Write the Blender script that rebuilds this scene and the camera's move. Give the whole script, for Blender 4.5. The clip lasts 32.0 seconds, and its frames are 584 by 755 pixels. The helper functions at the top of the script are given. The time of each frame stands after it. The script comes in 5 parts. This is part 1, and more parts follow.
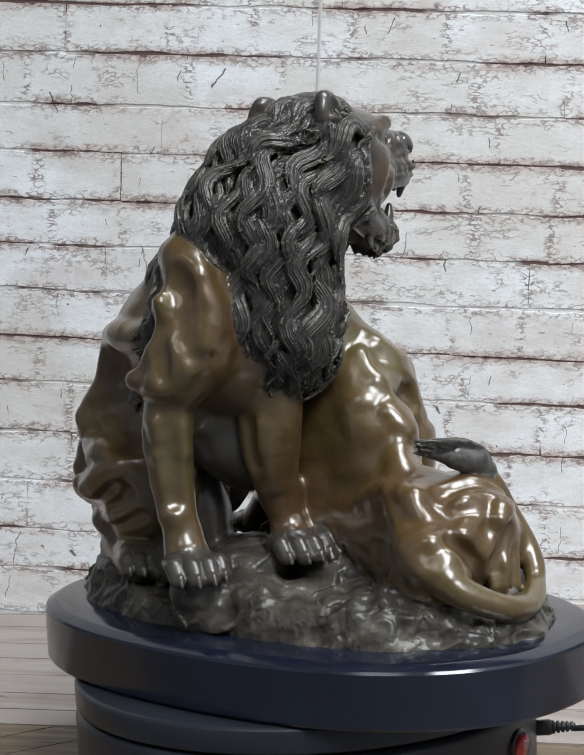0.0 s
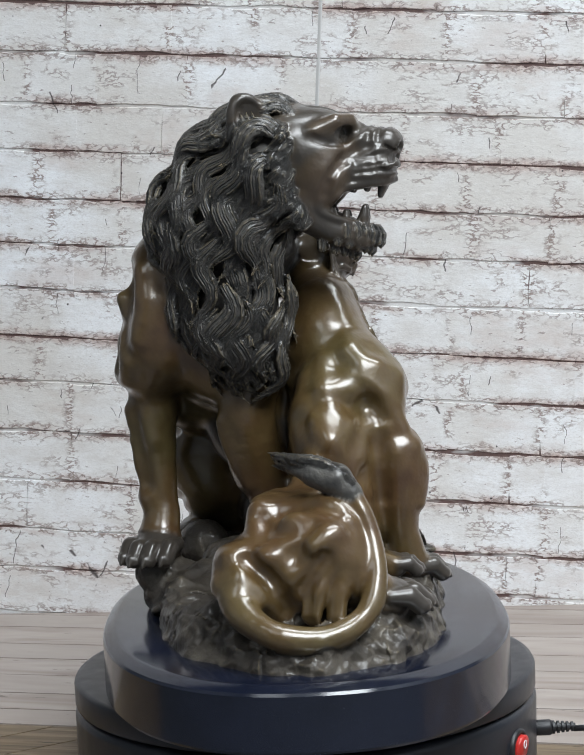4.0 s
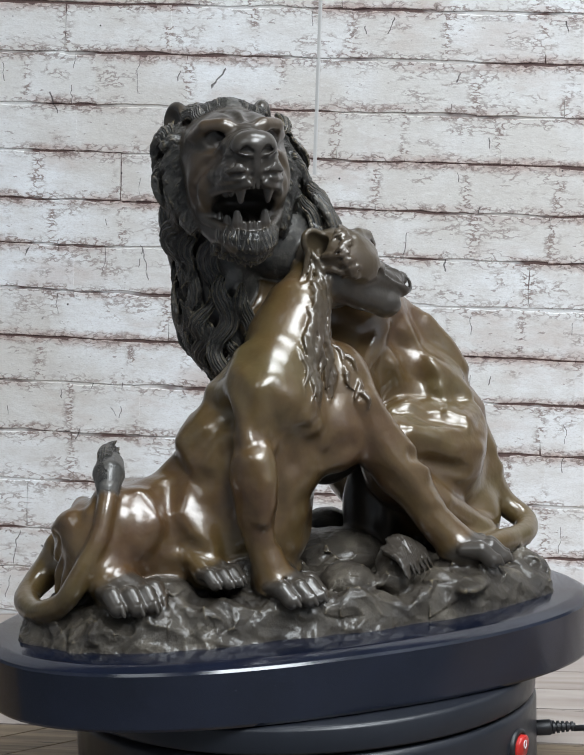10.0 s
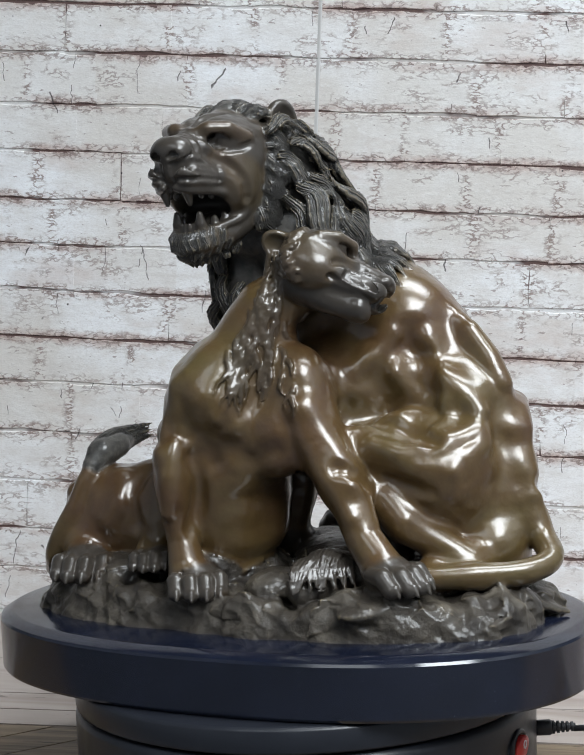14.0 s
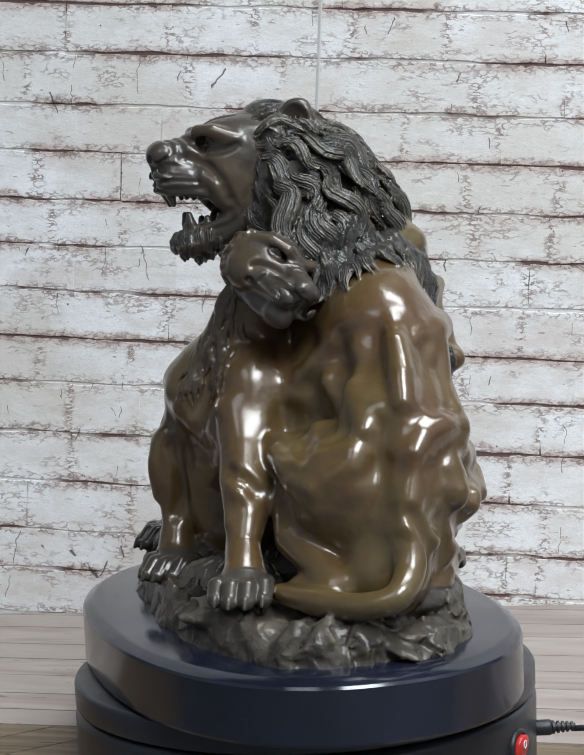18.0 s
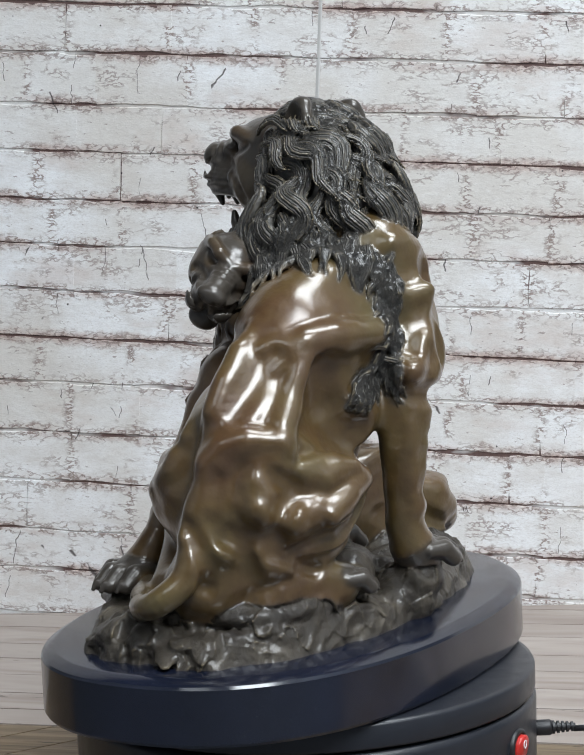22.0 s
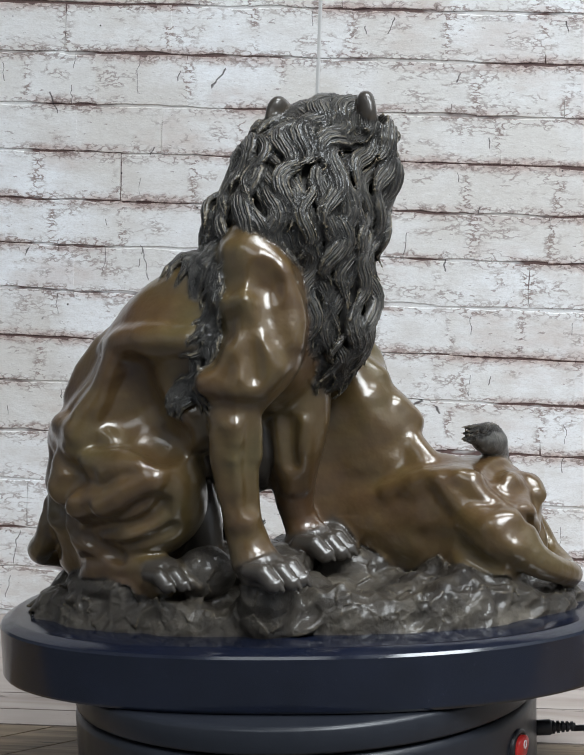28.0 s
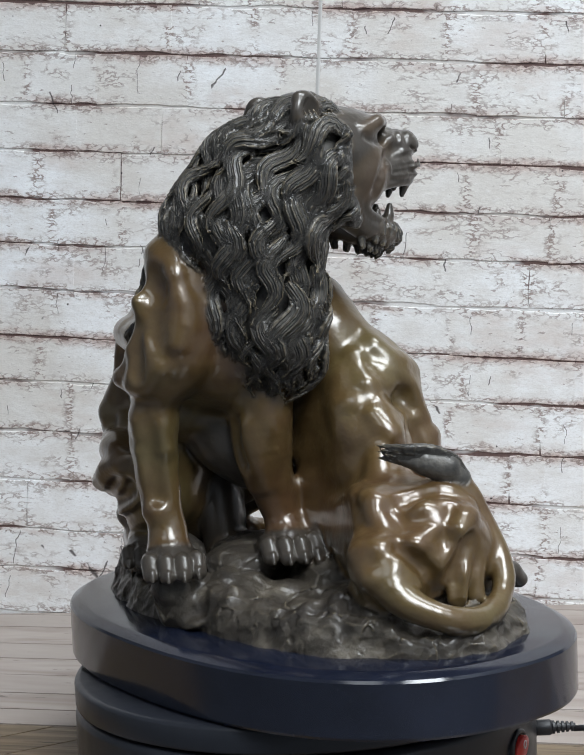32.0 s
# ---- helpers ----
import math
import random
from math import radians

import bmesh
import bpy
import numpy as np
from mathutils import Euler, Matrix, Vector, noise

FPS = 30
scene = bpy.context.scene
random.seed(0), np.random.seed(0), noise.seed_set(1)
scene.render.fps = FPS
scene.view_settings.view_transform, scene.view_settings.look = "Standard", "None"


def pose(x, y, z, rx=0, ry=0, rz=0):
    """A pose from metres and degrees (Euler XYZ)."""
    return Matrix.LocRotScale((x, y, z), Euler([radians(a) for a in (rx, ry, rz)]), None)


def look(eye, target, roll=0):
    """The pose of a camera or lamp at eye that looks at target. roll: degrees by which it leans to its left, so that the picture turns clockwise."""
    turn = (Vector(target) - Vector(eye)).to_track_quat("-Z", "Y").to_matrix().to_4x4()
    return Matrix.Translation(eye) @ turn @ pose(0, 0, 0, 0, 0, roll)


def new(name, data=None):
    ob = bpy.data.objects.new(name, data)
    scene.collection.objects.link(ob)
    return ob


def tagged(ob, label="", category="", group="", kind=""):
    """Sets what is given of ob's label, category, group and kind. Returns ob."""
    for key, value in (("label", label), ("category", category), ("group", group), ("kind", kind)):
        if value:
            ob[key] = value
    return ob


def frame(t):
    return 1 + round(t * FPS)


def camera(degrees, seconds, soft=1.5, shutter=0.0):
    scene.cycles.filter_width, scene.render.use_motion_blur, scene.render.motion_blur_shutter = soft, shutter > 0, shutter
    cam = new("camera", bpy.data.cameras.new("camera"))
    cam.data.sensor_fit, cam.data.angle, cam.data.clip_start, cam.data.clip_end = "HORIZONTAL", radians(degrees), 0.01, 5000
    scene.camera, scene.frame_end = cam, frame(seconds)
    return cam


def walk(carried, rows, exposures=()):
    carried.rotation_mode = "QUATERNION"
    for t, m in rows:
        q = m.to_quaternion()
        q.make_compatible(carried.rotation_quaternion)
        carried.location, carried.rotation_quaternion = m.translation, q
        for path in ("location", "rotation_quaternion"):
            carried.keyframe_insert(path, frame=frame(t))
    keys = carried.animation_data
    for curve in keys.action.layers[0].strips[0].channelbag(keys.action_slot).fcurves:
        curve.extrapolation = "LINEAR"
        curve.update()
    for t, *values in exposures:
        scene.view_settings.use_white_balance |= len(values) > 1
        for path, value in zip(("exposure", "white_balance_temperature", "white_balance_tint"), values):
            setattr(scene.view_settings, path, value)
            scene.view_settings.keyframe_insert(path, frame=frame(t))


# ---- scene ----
# ---------------------------------------------------------------- camera
cam = camera(18.63, 32.0)
EYE = Vector((0.0026, -1.2, 0.3921))
AIM = EYE + Vector((0, math.cos(0.0944), -math.sin(0.0944)))
walk(cam, [(0.0, look(EYE, AIM, -2.477)), (32.0, look(EYE, AIM, -2.477))])

# ---------------------------------------------------------------- world, lights
world = bpy.data.worlds.new("world")
scene.world = world
world.use_nodes = True
world.node_tree.nodes["Background"].inputs[0].default_value = (0.75, 0.85, 1.0, 1)
world.node_tree.nodes["Background"].inputs[1].default_value = 0.3
scene.view_settings.exposure = 0.0


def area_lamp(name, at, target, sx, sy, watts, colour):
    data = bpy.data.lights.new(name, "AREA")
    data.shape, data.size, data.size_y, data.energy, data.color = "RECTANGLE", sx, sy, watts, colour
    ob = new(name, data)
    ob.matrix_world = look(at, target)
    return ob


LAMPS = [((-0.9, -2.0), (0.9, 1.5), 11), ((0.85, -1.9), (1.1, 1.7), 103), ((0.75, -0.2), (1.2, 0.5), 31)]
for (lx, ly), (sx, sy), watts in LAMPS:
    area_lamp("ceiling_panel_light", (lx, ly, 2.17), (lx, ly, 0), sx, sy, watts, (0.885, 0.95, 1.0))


# ---------------------------------------------------------------- node materials
def material(name):
    m = bpy.data.materials.new(name)
    m.use_nodes = True
    nt = m.node_tree
    return m, nt, nt.nodes["Principled BSDF"]


def node(nt, kind, inputs=(), operation="", attribute_name=""):
    n = nt.nodes.new(kind)
    if operation:
        n.operation = operation
    if attribute_name:
        n.attribute_name = attribute_name
    for k, v in dict(inputs).items():
        if hasattr(v, "is_output"):
            nt.links.new(v, n.inputs[k])
        else:
            n.inputs[k].default_value = v
    return n


def math_node(nt, op, a, b=0.0):
    return node(nt, "ShaderNodeMath", {0: a, 1: b}, operation=op).outputs[0]


def noise_tex(nt, vec, scale, detail=4.0, rough=0.55):
    return node(nt, "ShaderNodeTexNoise", {"Vector": vec, "Scale": scale, "Detail": detail, "Roughness": rough}).outputs["Fac"]


def ramp(nt, fac, *stops):
    r = node(nt, "ShaderNodeValToRGB", {"Fac": fac})
    el = r.color_ramp.elements
    while len(el) < len(stops):
        el.new(0.5)
    for e, (pos, col) in zip(el, stops):
        e.position, e.color = pos, (*col, 1) if len(col) == 3 else col
    return r.outputs["Color"]


def grey(v):
    return (v, v, v)


def mix(nt, fac, a, b, blend="MIX"):
    n = node(nt, "ShaderNodeMix")
    n.data_type, n.blend_type = "RGBA", blend
    for k, v in ((0, fac), (6, a), (7, b)):
        if hasattr(v, "is_output"):
            nt.links.new(v, n.inputs[k])
        else:
            n.inputs[k].default_value = v if k == 0 else ((*v, 1) if len(v) == 3 else v)
    return n.outputs[2]


def bump(nt, height, strength, distance, normal=None):
    n = node(nt, "ShaderNodeBump", {"Height": height, "Strength": strength, "Distance": distance})
    if normal:
        nt.links.new(normal, n.inputs["Normal"])
    return n.outputs["Normal"]


def coords(nt, kind="Object"):
    return nt.nodes.new("ShaderNodeTexCoord").outputs[kind]


def plain(name, colour, rough=0.5, metal=0.0, grain=0.0, coat=0.0, scale=300.0):
    m, nt, p = material(name)
    vec = coords(nt)
    n1 = noise_tex(nt, vec, scale * 0.1, 3)
    n2 = noise_tex(nt, vec, scale, 3)
    col = mix(nt, n1, [c * 0.85 for c in colour], [c * 1.15 for c in colour])
    nt.links.new(col, p.inputs["Base Color"])
    nt.links.new(ramp(nt, n1, (0.3, grey(rough * 0.85)), (0.7, grey(min(1, rough * 1.15)))), p.inputs["Roughness"])
    p.inputs["Metallic"].default_value = metal
    p.inputs["Coat Weight"].default_value = coat
    if grain:
        nt.links.new(bump(nt, n2, grain, 0.0005), p.inputs["Normal"])
    return m


def bronze():
    """Waxed bronze: brown on the smooth hides, darker on faces and paws and, as patina with shade put into the colour,
    under the lion's belly, near black in the hair, grey-brown on the rock, rubbed on raised edges.
    """
    m, nt, p = material("patinated_bronze")
    vec = coords(nt)
    hair = node(nt, "ShaderNodeAttribute", attribute_name="hair").outputs["Fac"]
    rock = node(nt, "ShaderNodeAttribute", attribute_name="rock").outputs["Fac"]
    dusk = node(nt, "ShaderNodeAttribute", attribute_name="dark").outputs["Fac"]
    strand = node(nt, "ShaderNodeAttribute", attribute_name="strand").outputs["Fac"]
    big = noise_tex(nt, vec, 10.0, 4, 0.6)
    fine = noise_tex(nt, vec, 160.0, 4)
    hide = ramp(nt, big, (0.36, (0.102, 0.052, 0.023)), (0.5, (0.114, 0.069, 0.025)), (0.64, (0.112, 0.082, 0.030)))
    hide = mix(nt, 0.15, hide, ramp(nt, fine, (0.3, (0.03, 0.018, 0.010)), (0.7, (0.15, 0.10, 0.045))))
    black = ramp(nt, fine, (0.3, (0.052, 0.050, 0.047)), (0.7, (0.125, 0.116, 0.102)))
    stone = ramp(nt, noise_tex(nt, vec, 45.0, 5), (0.3, (0.030, 0.025, 0.021)), (0.55, (0.068, 0.057, 0.044)), (0.75, (0.15, 0.128, 0.098)))
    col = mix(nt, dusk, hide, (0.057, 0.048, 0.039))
    col = mix(nt, hair, col, black)
    col = mix(nt, rock, col, stone)
    point = node(nt, "ShaderNodeNewGeometry").outputs["Pointiness"]
    edge = ramp(nt, point, (0.52, grey(0)), (0.60, grey(1)))
    rough_part = node(nt, "ShaderNodeMath", {0: hair, 1: rock}, operation="MAXIMUM").outputs[0]
    worn = node(nt, "ShaderNodeMath", {0: edge, 1: rough_part}, operation="MULTIPLY").outputs[0]
    worn = node(nt, "ShaderNodeMath", {0: worn, 1: math_node(nt, "SUBTRACT", 0.85, math_node(nt, "MULTIPLY", rock, 0.25))}, operation="MULTIPLY").outputs[0]
    col = mix(nt, worn, col, (0.30, 0.235, 0.135))
    nt.links.new(col, p.inputs["Base Color"])
    p.inputs["Metallic"].default_value = 0.12
    p.inputs["Specular IOR Level"].default_value = 0.3
    r = mix(nt, rough_part, ramp(nt, big, (0.3, grey(0.30)), (0.7, grey(0.42))), ramp(nt, fine, (0.3, grey(0.32)), (0.7, grey(0.50))))
    nt.links.new(r, p.inputs["Roughness"])
    matt = math_node(nt, "MAXIMUM", rough_part, math_node(nt, "MULTIPLY", dusk, 0.65))
    wax = node(nt, "ShaderNodeSeparateColor", {0: mix(nt, matt, grey(0.95), grey(0.32))}).outputs[0]
    nt.links.new(wax, p.inputs["Coat Weight"])
    p.inputs["Coat Roughness"].default_value = 0.20
    p.inputs["Coat IOR"].default_value = 1.62
    # fine strands run along each lock
    beat = node(nt, "ShaderNodeMath", {0: strand, 1: 3600.0}, operation="MULTIPLY").outputs[0]
    beat = node(nt, "ShaderNodeMath", {0: beat, 1: node(nt, "ShaderNodeMath", {0: fine, 1: 5.0}, operation="MULTIPLY").outputs[0]}, operation="ADD").outputs[0]
    comb = node(nt, "ShaderNodeMath", {0: beat}, operation="SINE").outputs[0]
    comb = node(nt, "ShaderNodeMath", {0: comb, 1: 0.42}, operation="MULTIPLY").outputs[0]
    comb = node(nt, "ShaderNodeMath", {0: comb, 1: fine}, operation="ADD").outputs[0]
    crag = math_node(nt, "MULTIPLY", noise_tex(nt, vec, 120.0, 8, 0.7), 1.7)
    dent = math_node(nt, "MULTIPLY", noise_tex(nt, vec, 62.0, 3, 0.5), 9.0)
    h = mix(nt, hair, math_node(nt, "ADD", dent, math_node(nt, "MULTIPLY", fine, 0.6)), comb)
    h = mix(nt, rock, h, crag)
    amount = mix(nt, rough_part, grey(0.11), grey(0.85))
    n = node(nt, "ShaderNodeBump", {"Height": h, "Distance": 0.0018})
    sep = node(nt, "ShaderNodeSeparateColor", {0: amount})
    nt.links.new(sep.outputs[0], n.inputs["Strength"])
    nt.links.new(n.outputs["Normal"], p.inputs["Normal"])
    return m


def polished_marble():
    m, nt, p = material("black_marble")
    vec = coords(nt)
    col = ramp(nt, noise_tex(nt, vec, 25.0, 6), (0.3, (0.005, 0.0070, 0.0150)), (0.75, (0.010, 0.0130, 0.027)))
    dust = ramp(nt, noise_tex(nt, vec, 900.0, 2), (0.745, grey(0)), (0.78, grey(1)))
    col = mix(nt, dust, col, (0.16, 0.17, 0.18))
    nt.links.new(col, p.inputs["Base Color"])
    nt.links.new(ramp(nt, noise_tex(nt, vec, 60.0, 5), (0.3, grey(0.11)), (0.7, grey(0.20))), p.inputs["Roughness"])
    p.inputs["Specular IOR Level"].default_value = 0.8
    return m


def whitewash(name, brick):
    """Old limewash over clay: chalky faces in cool and warm tints, crumbled and stained along the joints, with hair cracks and pits."""
    m, nt, p = material(name)
    pos = node(nt, "ShaderNodeNewGeometry").outputs["Position"]
    vec = node(nt, "ShaderNodeMapping", {"Vector": pos, "Rotation": (0, radians(-4.5), 0)}).outputs[0]
    long = node(nt, "ShaderNodeMapping", {"Vector": vec, "Scale": (1, 1, 2.2)}).outputs[0]
    info = node(nt, "ShaderNodeObjectInfo").outputs["Random"]
    cloud = noise_tex(nt, vec, 7.0, 4)
    blotch = noise_tex(nt, long, 26.0, 5, 0.6)
    grain = noise_tex(nt, long, 120.0, 6, 0.68)
    tiny = noise_tex(nt, long, 420.0, 4, 0.6)
    streak = noise_tex(nt, node(nt, "ShaderNodeMapping", {"Vector": vec, "Scale": (0.5, 1, 1.6)}).outputs[0], 17.0, 4, 0.55)
    white = mix(nt, ramp(nt, cloud, (0.38, grey(0)), (0.60, grey(1))), (0.74, 0.71, 0.67), (0.89, 0.895, 0.905))
    white = mix(nt, ramp(nt, blotch, (0.46, grey(0)), (0.66, grey(0.45))), white, (0.62, 0.575, 0.53))
    white = mix(nt, ramp(nt, tiny, (0.34, grey(0.45)), (0.48, grey(0))), white, (0.60, 0.565, 0.53))
    white = mix(nt, ramp(nt, grain, (0.56, grey(0)), (0.70, grey(0.4))), white, (0.93, 0.93, 0.93))
    umber = ramp(nt, noise_tex(nt, long, 5.5, 5, 0.65), (0.54, grey(0)), (0.68, grey(0.6)))
    white = mix(nt, umber, white, (0.58, 0.475, 0.42))
    deep = (0.115, 0.066, 0.060)
    # wandering contour lines of broken paint
    fold_line = math_node(nt, "ABSOLUTE", math_node(nt, "SUBTRACT", noise_tex(nt, long, 82.0, 4, 0.55), 0.5))
    crumb = ramp(nt, fold_line, (0.014, grey(1)), (0.060, grey(0)))
    if brick:
        white = mix(nt, ramp(nt, info, (0.62, grey(0)), (1.0, grey(0.2))), white, (0.90, 0.91, 0.93))
        white = mix(nt, ramp(nt, info, (0.0, grey(0.2)), (0.42, grey(0))), white, (0.64, 0.585, 0.535))
        ragged = math_node(nt, "MULTIPLY", math_node(nt, "SUBTRACT", noise_tex(nt, vec, 75.0, 6, 0.65), 0.5), 0.016)
        gen = node(nt, "ShaderNodeSeparateXYZ", {0: coords(nt, "Generated")})
        near = []
        for axis, size in (("X", 0.088), ("Y", 0.046)):
            g = gen.outputs[axis]
            d = math_node(nt, "MULTIPLY", math_node(nt, "MINIMUM", g, math_node(nt, "SUBTRACT", 1.0, g)), size)
            near.append(math_node(nt, "MULTIPLY", math_node(nt, "ADD", d, ragged), 100.0))
        worn = ramp(nt, streak, (0.45, grey(0)), (0.57, grey(1)))
        some = ramp(nt, streak, (0.34, grey(0.2)), (0.48, grey(1)))
        # pink-brown stain beside the open joints
        stain = mix(nt, 1.0, ramp(nt, near[1], (0.15, grey(0.9)), (0.95, grey(0))), worn, "MULTIPLY")
        clay = ramp(nt, grain, (0.38, (0.36, 0.245, 0.215)), (0.55, (0.56, 0.44, 0.395)), (0.68, (0.72, 0.65, 0.61)))
        col = mix(nt, stain, white, clay)
        rim = mix(nt, 1.0, ramp(nt, near[1], (0.45, grey(1)), (1.35, grey(0))), some, "MULTIPLY")
        ends = mix(nt, 1.0, ramp(nt, near[0], (0.35, grey(1)), (1.0, grey(0))), ramp(nt, noise_tex(nt, vec, 19.0, 2), (0.42, grey(0)), (0.52, grey(1))), "MULTIPLY")
        loose = ramp(nt, noise_tex(nt, long, 21.0, 3), (0.55, grey(0.06)), (0.64, grey(0.75)))
        where = mix(nt, 1.0, mix(nt, 1.0, rim, ends, "LIGHTEN"), loose, "LIGHTEN")
        col = mix(nt, mix(nt, 1.0, crumb, where, "MULTIPLY"), col, mix(nt, blotch, (0.16, 0.11, 0.10), (0.44, 0.36, 0.325)))
        edge = mix(nt, 1.0, ramp(nt, near[1], (0.02, grey(1)), (0.10, grey(0))), worn, "MULTIPLY")
        col = mix(nt, edge, col, deep)
    else:
        bare = ramp(nt, streak, (0.44, grey(0)), (0.52, grey(1)))
        col = mix(nt, bare, white, mix(nt, tiny, (0.085, 0.050, 0.046), (0.20, 0.125, 0.11)))
    # short upright cracks, small flecks and round pits
    jog = node(nt, "ShaderNodeVectorMath", {0: node(nt, "ShaderNodeTexNoise", {"Vector": vec, "Scale": 60.0}).outputs["Color"], 1: (0.012, 0.012, 0.012)}, operation="MULTIPLY").outputs[0]
    warp = node(nt, "ShaderNodeVectorMath", {0: vec, 1: jog}, operation="ADD").outputs[0]
    warp = node(nt, "ShaderNodeMapping", {"Vector": warp, "Scale": (1, 0, 0.22)}).outputs[0]
    vor = nt.nodes.new("ShaderNodeTexVoronoi")
    vor.feature = "DISTANCE_TO_EDGE"
    nt.links.new(warp, vor.inputs["Vector"])
    vor.inputs["Scale"].default_value = 19.0
    line = ramp(nt, vor.outputs["Distance"], (0.003, grey(1)), (0.008, grey(0)))
    where = ramp(nt, noise_tex(nt, vec, 36.0, 1), (0.615, grey(0)), (0.625, grey(0.95)))
    col = mix(nt, mix(nt, 1.0, line, where, "MULTIPLY"), col, (0.055, 0.042, 0.040))
    fleck = ramp(nt, noise_tex(nt, node(nt, "ShaderNodeMapping", {"Vector": vec, "Scale": (0.5, 1, 1.5)}).outputs[0], 190.0, 4, 0.6), (0.665, grey(0)), (0.69, grey(0.7)))
    col = mix(nt, fleck, col, (0.26, 0.20, 0.18))
    dots = nt.nodes.new("ShaderNodeTexVoronoi")
    nt.links.new(node(nt, "ShaderNodeMapping", {"Vector": vec, "Scale": (1, 0, 1)}).outputs[0], dots.inputs["Vector"])
    dots.inputs["Scale"].default_value = 38.0
    pit = ramp(nt, dots.outputs["Distance"], (0.030, grey(1)), (0.045, grey(0)))
    few = ramp(nt, node(nt, "ShaderNodeSeparateColor", {0: dots.outputs["Color"]}).outputs[0], (0.62, grey(0)), (0.63, grey(1)))
    col = mix(nt, mix(nt, 1.0, pit, few, "MULTIPLY"), col, (0.05, 0.042, 0.042))
    nt.links.new(col, p.inputs["Base Color"])
    p.inputs["Roughness"].default_value = 0.7
    nt.links.new(bump(nt, grain, 0.35, 0.0012), p.inputs["Normal"])
    return m


def planking(name, low, mid, high, stripe):
    """Printed wood: long grain along each piece, every piece shifted and tinted on its own."""
    m, nt, p = material(name)
    vec = coords(nt)
    info = node(nt, "ShaderNodeObjectInfo").outputs["Random"]
    shift = node(nt, "ShaderNodeVectorMath", {0: vec, 1: node(nt, "ShaderNodeCombineXYZ", {0: info, 1: info, 2: info}).outputs[0]}, operation="ADD").outputs[0]
    g = node(nt, "ShaderNodeTexNoise", {"Vector": node(nt, "ShaderNodeMapping", {"Vector": shift, "Scale": (7, stripe, 40)}).outputs[0], "Scale": 1.0, "Detail": 6.0, "Distortion": 0.8}).outputs["Fac"]
    cloud = noise_tex(nt, shift, 9.0, 4)
    col = ramp(nt, g, (0.30, low), (0.50, mid), (0.72, high))
    col = mix(nt, ramp(nt, info, (0, grey(0)), (1, grey(0.6))), col, mix(nt, cloud, low, high))
    scuff = ramp(nt, noise_tex(nt, node(nt, "ShaderNodeMapping", {"Vector": shift, "Scale": (0.35, 1.2, 1)}).outputs[0], 75.0, 4), (0.66, grey(0)), (0.70, grey(0.7)))
    col = mix(nt, scuff, col, [c * 0.45 for c in low])
    nt.links.new(col, p.inputs["Base Color"])
    p.inputs["Roughness"].default_value = 0.6
    nt.links.new(bump(nt, g, 0.3, 0.001), p.inputs["Normal"])
    return m


BRONZE = bronze()
MARBLE = polished_marble()
BRICK = whitewash("limewashed_brick", True)
MORTAR = whitewash("stained_mortar", False)
BOARD = planking("pale_floorboard", (0.25, 0.20, 0.17), (0.37, 0.315, 0.28), (0.45, 0.40, 0.365), 34)
BROWN_BOARD = planking("brown_floorboard", (0.05, 0.033, 0.019), (0.155, 0.105, 0.06), (0.30, 0.23, 0.15), 190)
GREY_BOARD = planking("grey_floorboard", (0.07, 0.055, 0.052), (0.17, 0.145, 0.14), (0.33, 0.295, 0.28), 190)
GAP = plain("dark_gap", (0.10, 0.075, 0.06), 0.9, grain=0.5)
BLACK_PLASTIC = plain("black_plastic", (0.016, 0.018, 0.024), 0.34, grain=0.12, scale=900)
RUBBER = plain("black_rubber", (0.014, 0.014, 0.016), 0.42, grain=0.2, scale=900)
RED_PLASTIC = plain("red_plastic", (0.55, 0.03, 0.025), 0.3)
WHITE_PRINT = plain("white_print", (0.8, 0.8, 0.8), 0.5)
PLASTER = plain("grey_plaster", (0.27, 0.28, 0.30), 0.8, grain=0.3, scale=120)
DARK_PLASTER = plain("dark_plaster", (0.07, 0.075, 0.085), 0.8, grain=0.3, scale=120)


# ---------------------------------------------------------------- mesh helpers
def finish(bm, name, mats, smooth=False):
    bmesh.ops.recalc_face_normals(bm, faces=bm.faces)
    me = bpy.data.meshes.new(name)
    bm.to_mesh(me)
    bm.free()
    for m in mats if isinstance(mats, (list, tuple)) else [mats]:
        me.materials.append(m)
    if smooth:
        me.polygons.foreach_set("use_smooth", [True] * len(me.polygons))
    return me


def part(name, bm, mat, parent, label="", smooth=False):
    ob = new(name, finish(bm, name, mat, smooth))
    ob.parent = parent
    if label:
        ob["label"] = label
    return ob


def box(bm, x0, x1, y0, y1, z0, z1):
    m = Matrix.Translation(((x0 + x1) / 2, (y0 + y1) / 2, (z0 + z1) / 2)) @ Matrix.Diagonal((x1 - x0, y1 - y0, z1 - z0, 1))
    return bmesh.ops.create_cube(bm, size=1, matrix=m)["verts"]


def lathe(bm, profile, n=96, shape=None):
    """Turn a profile of (radius, z) round the z axis; shape(angle, radius) may give another outline than a circle."""
    rings = []
    for r, z in profile:
        ring = []
        for i in range(n):
            a = 2 * math.pi * i / n
            x, y = shape(a, r) if shape else (r * math.cos(a), r * math.sin(a))
            ring.append(bm.verts.new((x, y, z)))
        rings.append(ring)
    for a, b in zip(rings, rings[1:]):
        for i in range(n):
            bm.faces.new((a[i], a[(i + 1) % n], b[(i + 1) % n], b[i]))
    bm.faces.new(rings[0][::-1])
    bm.faces.new(rings[-1])
    return bm


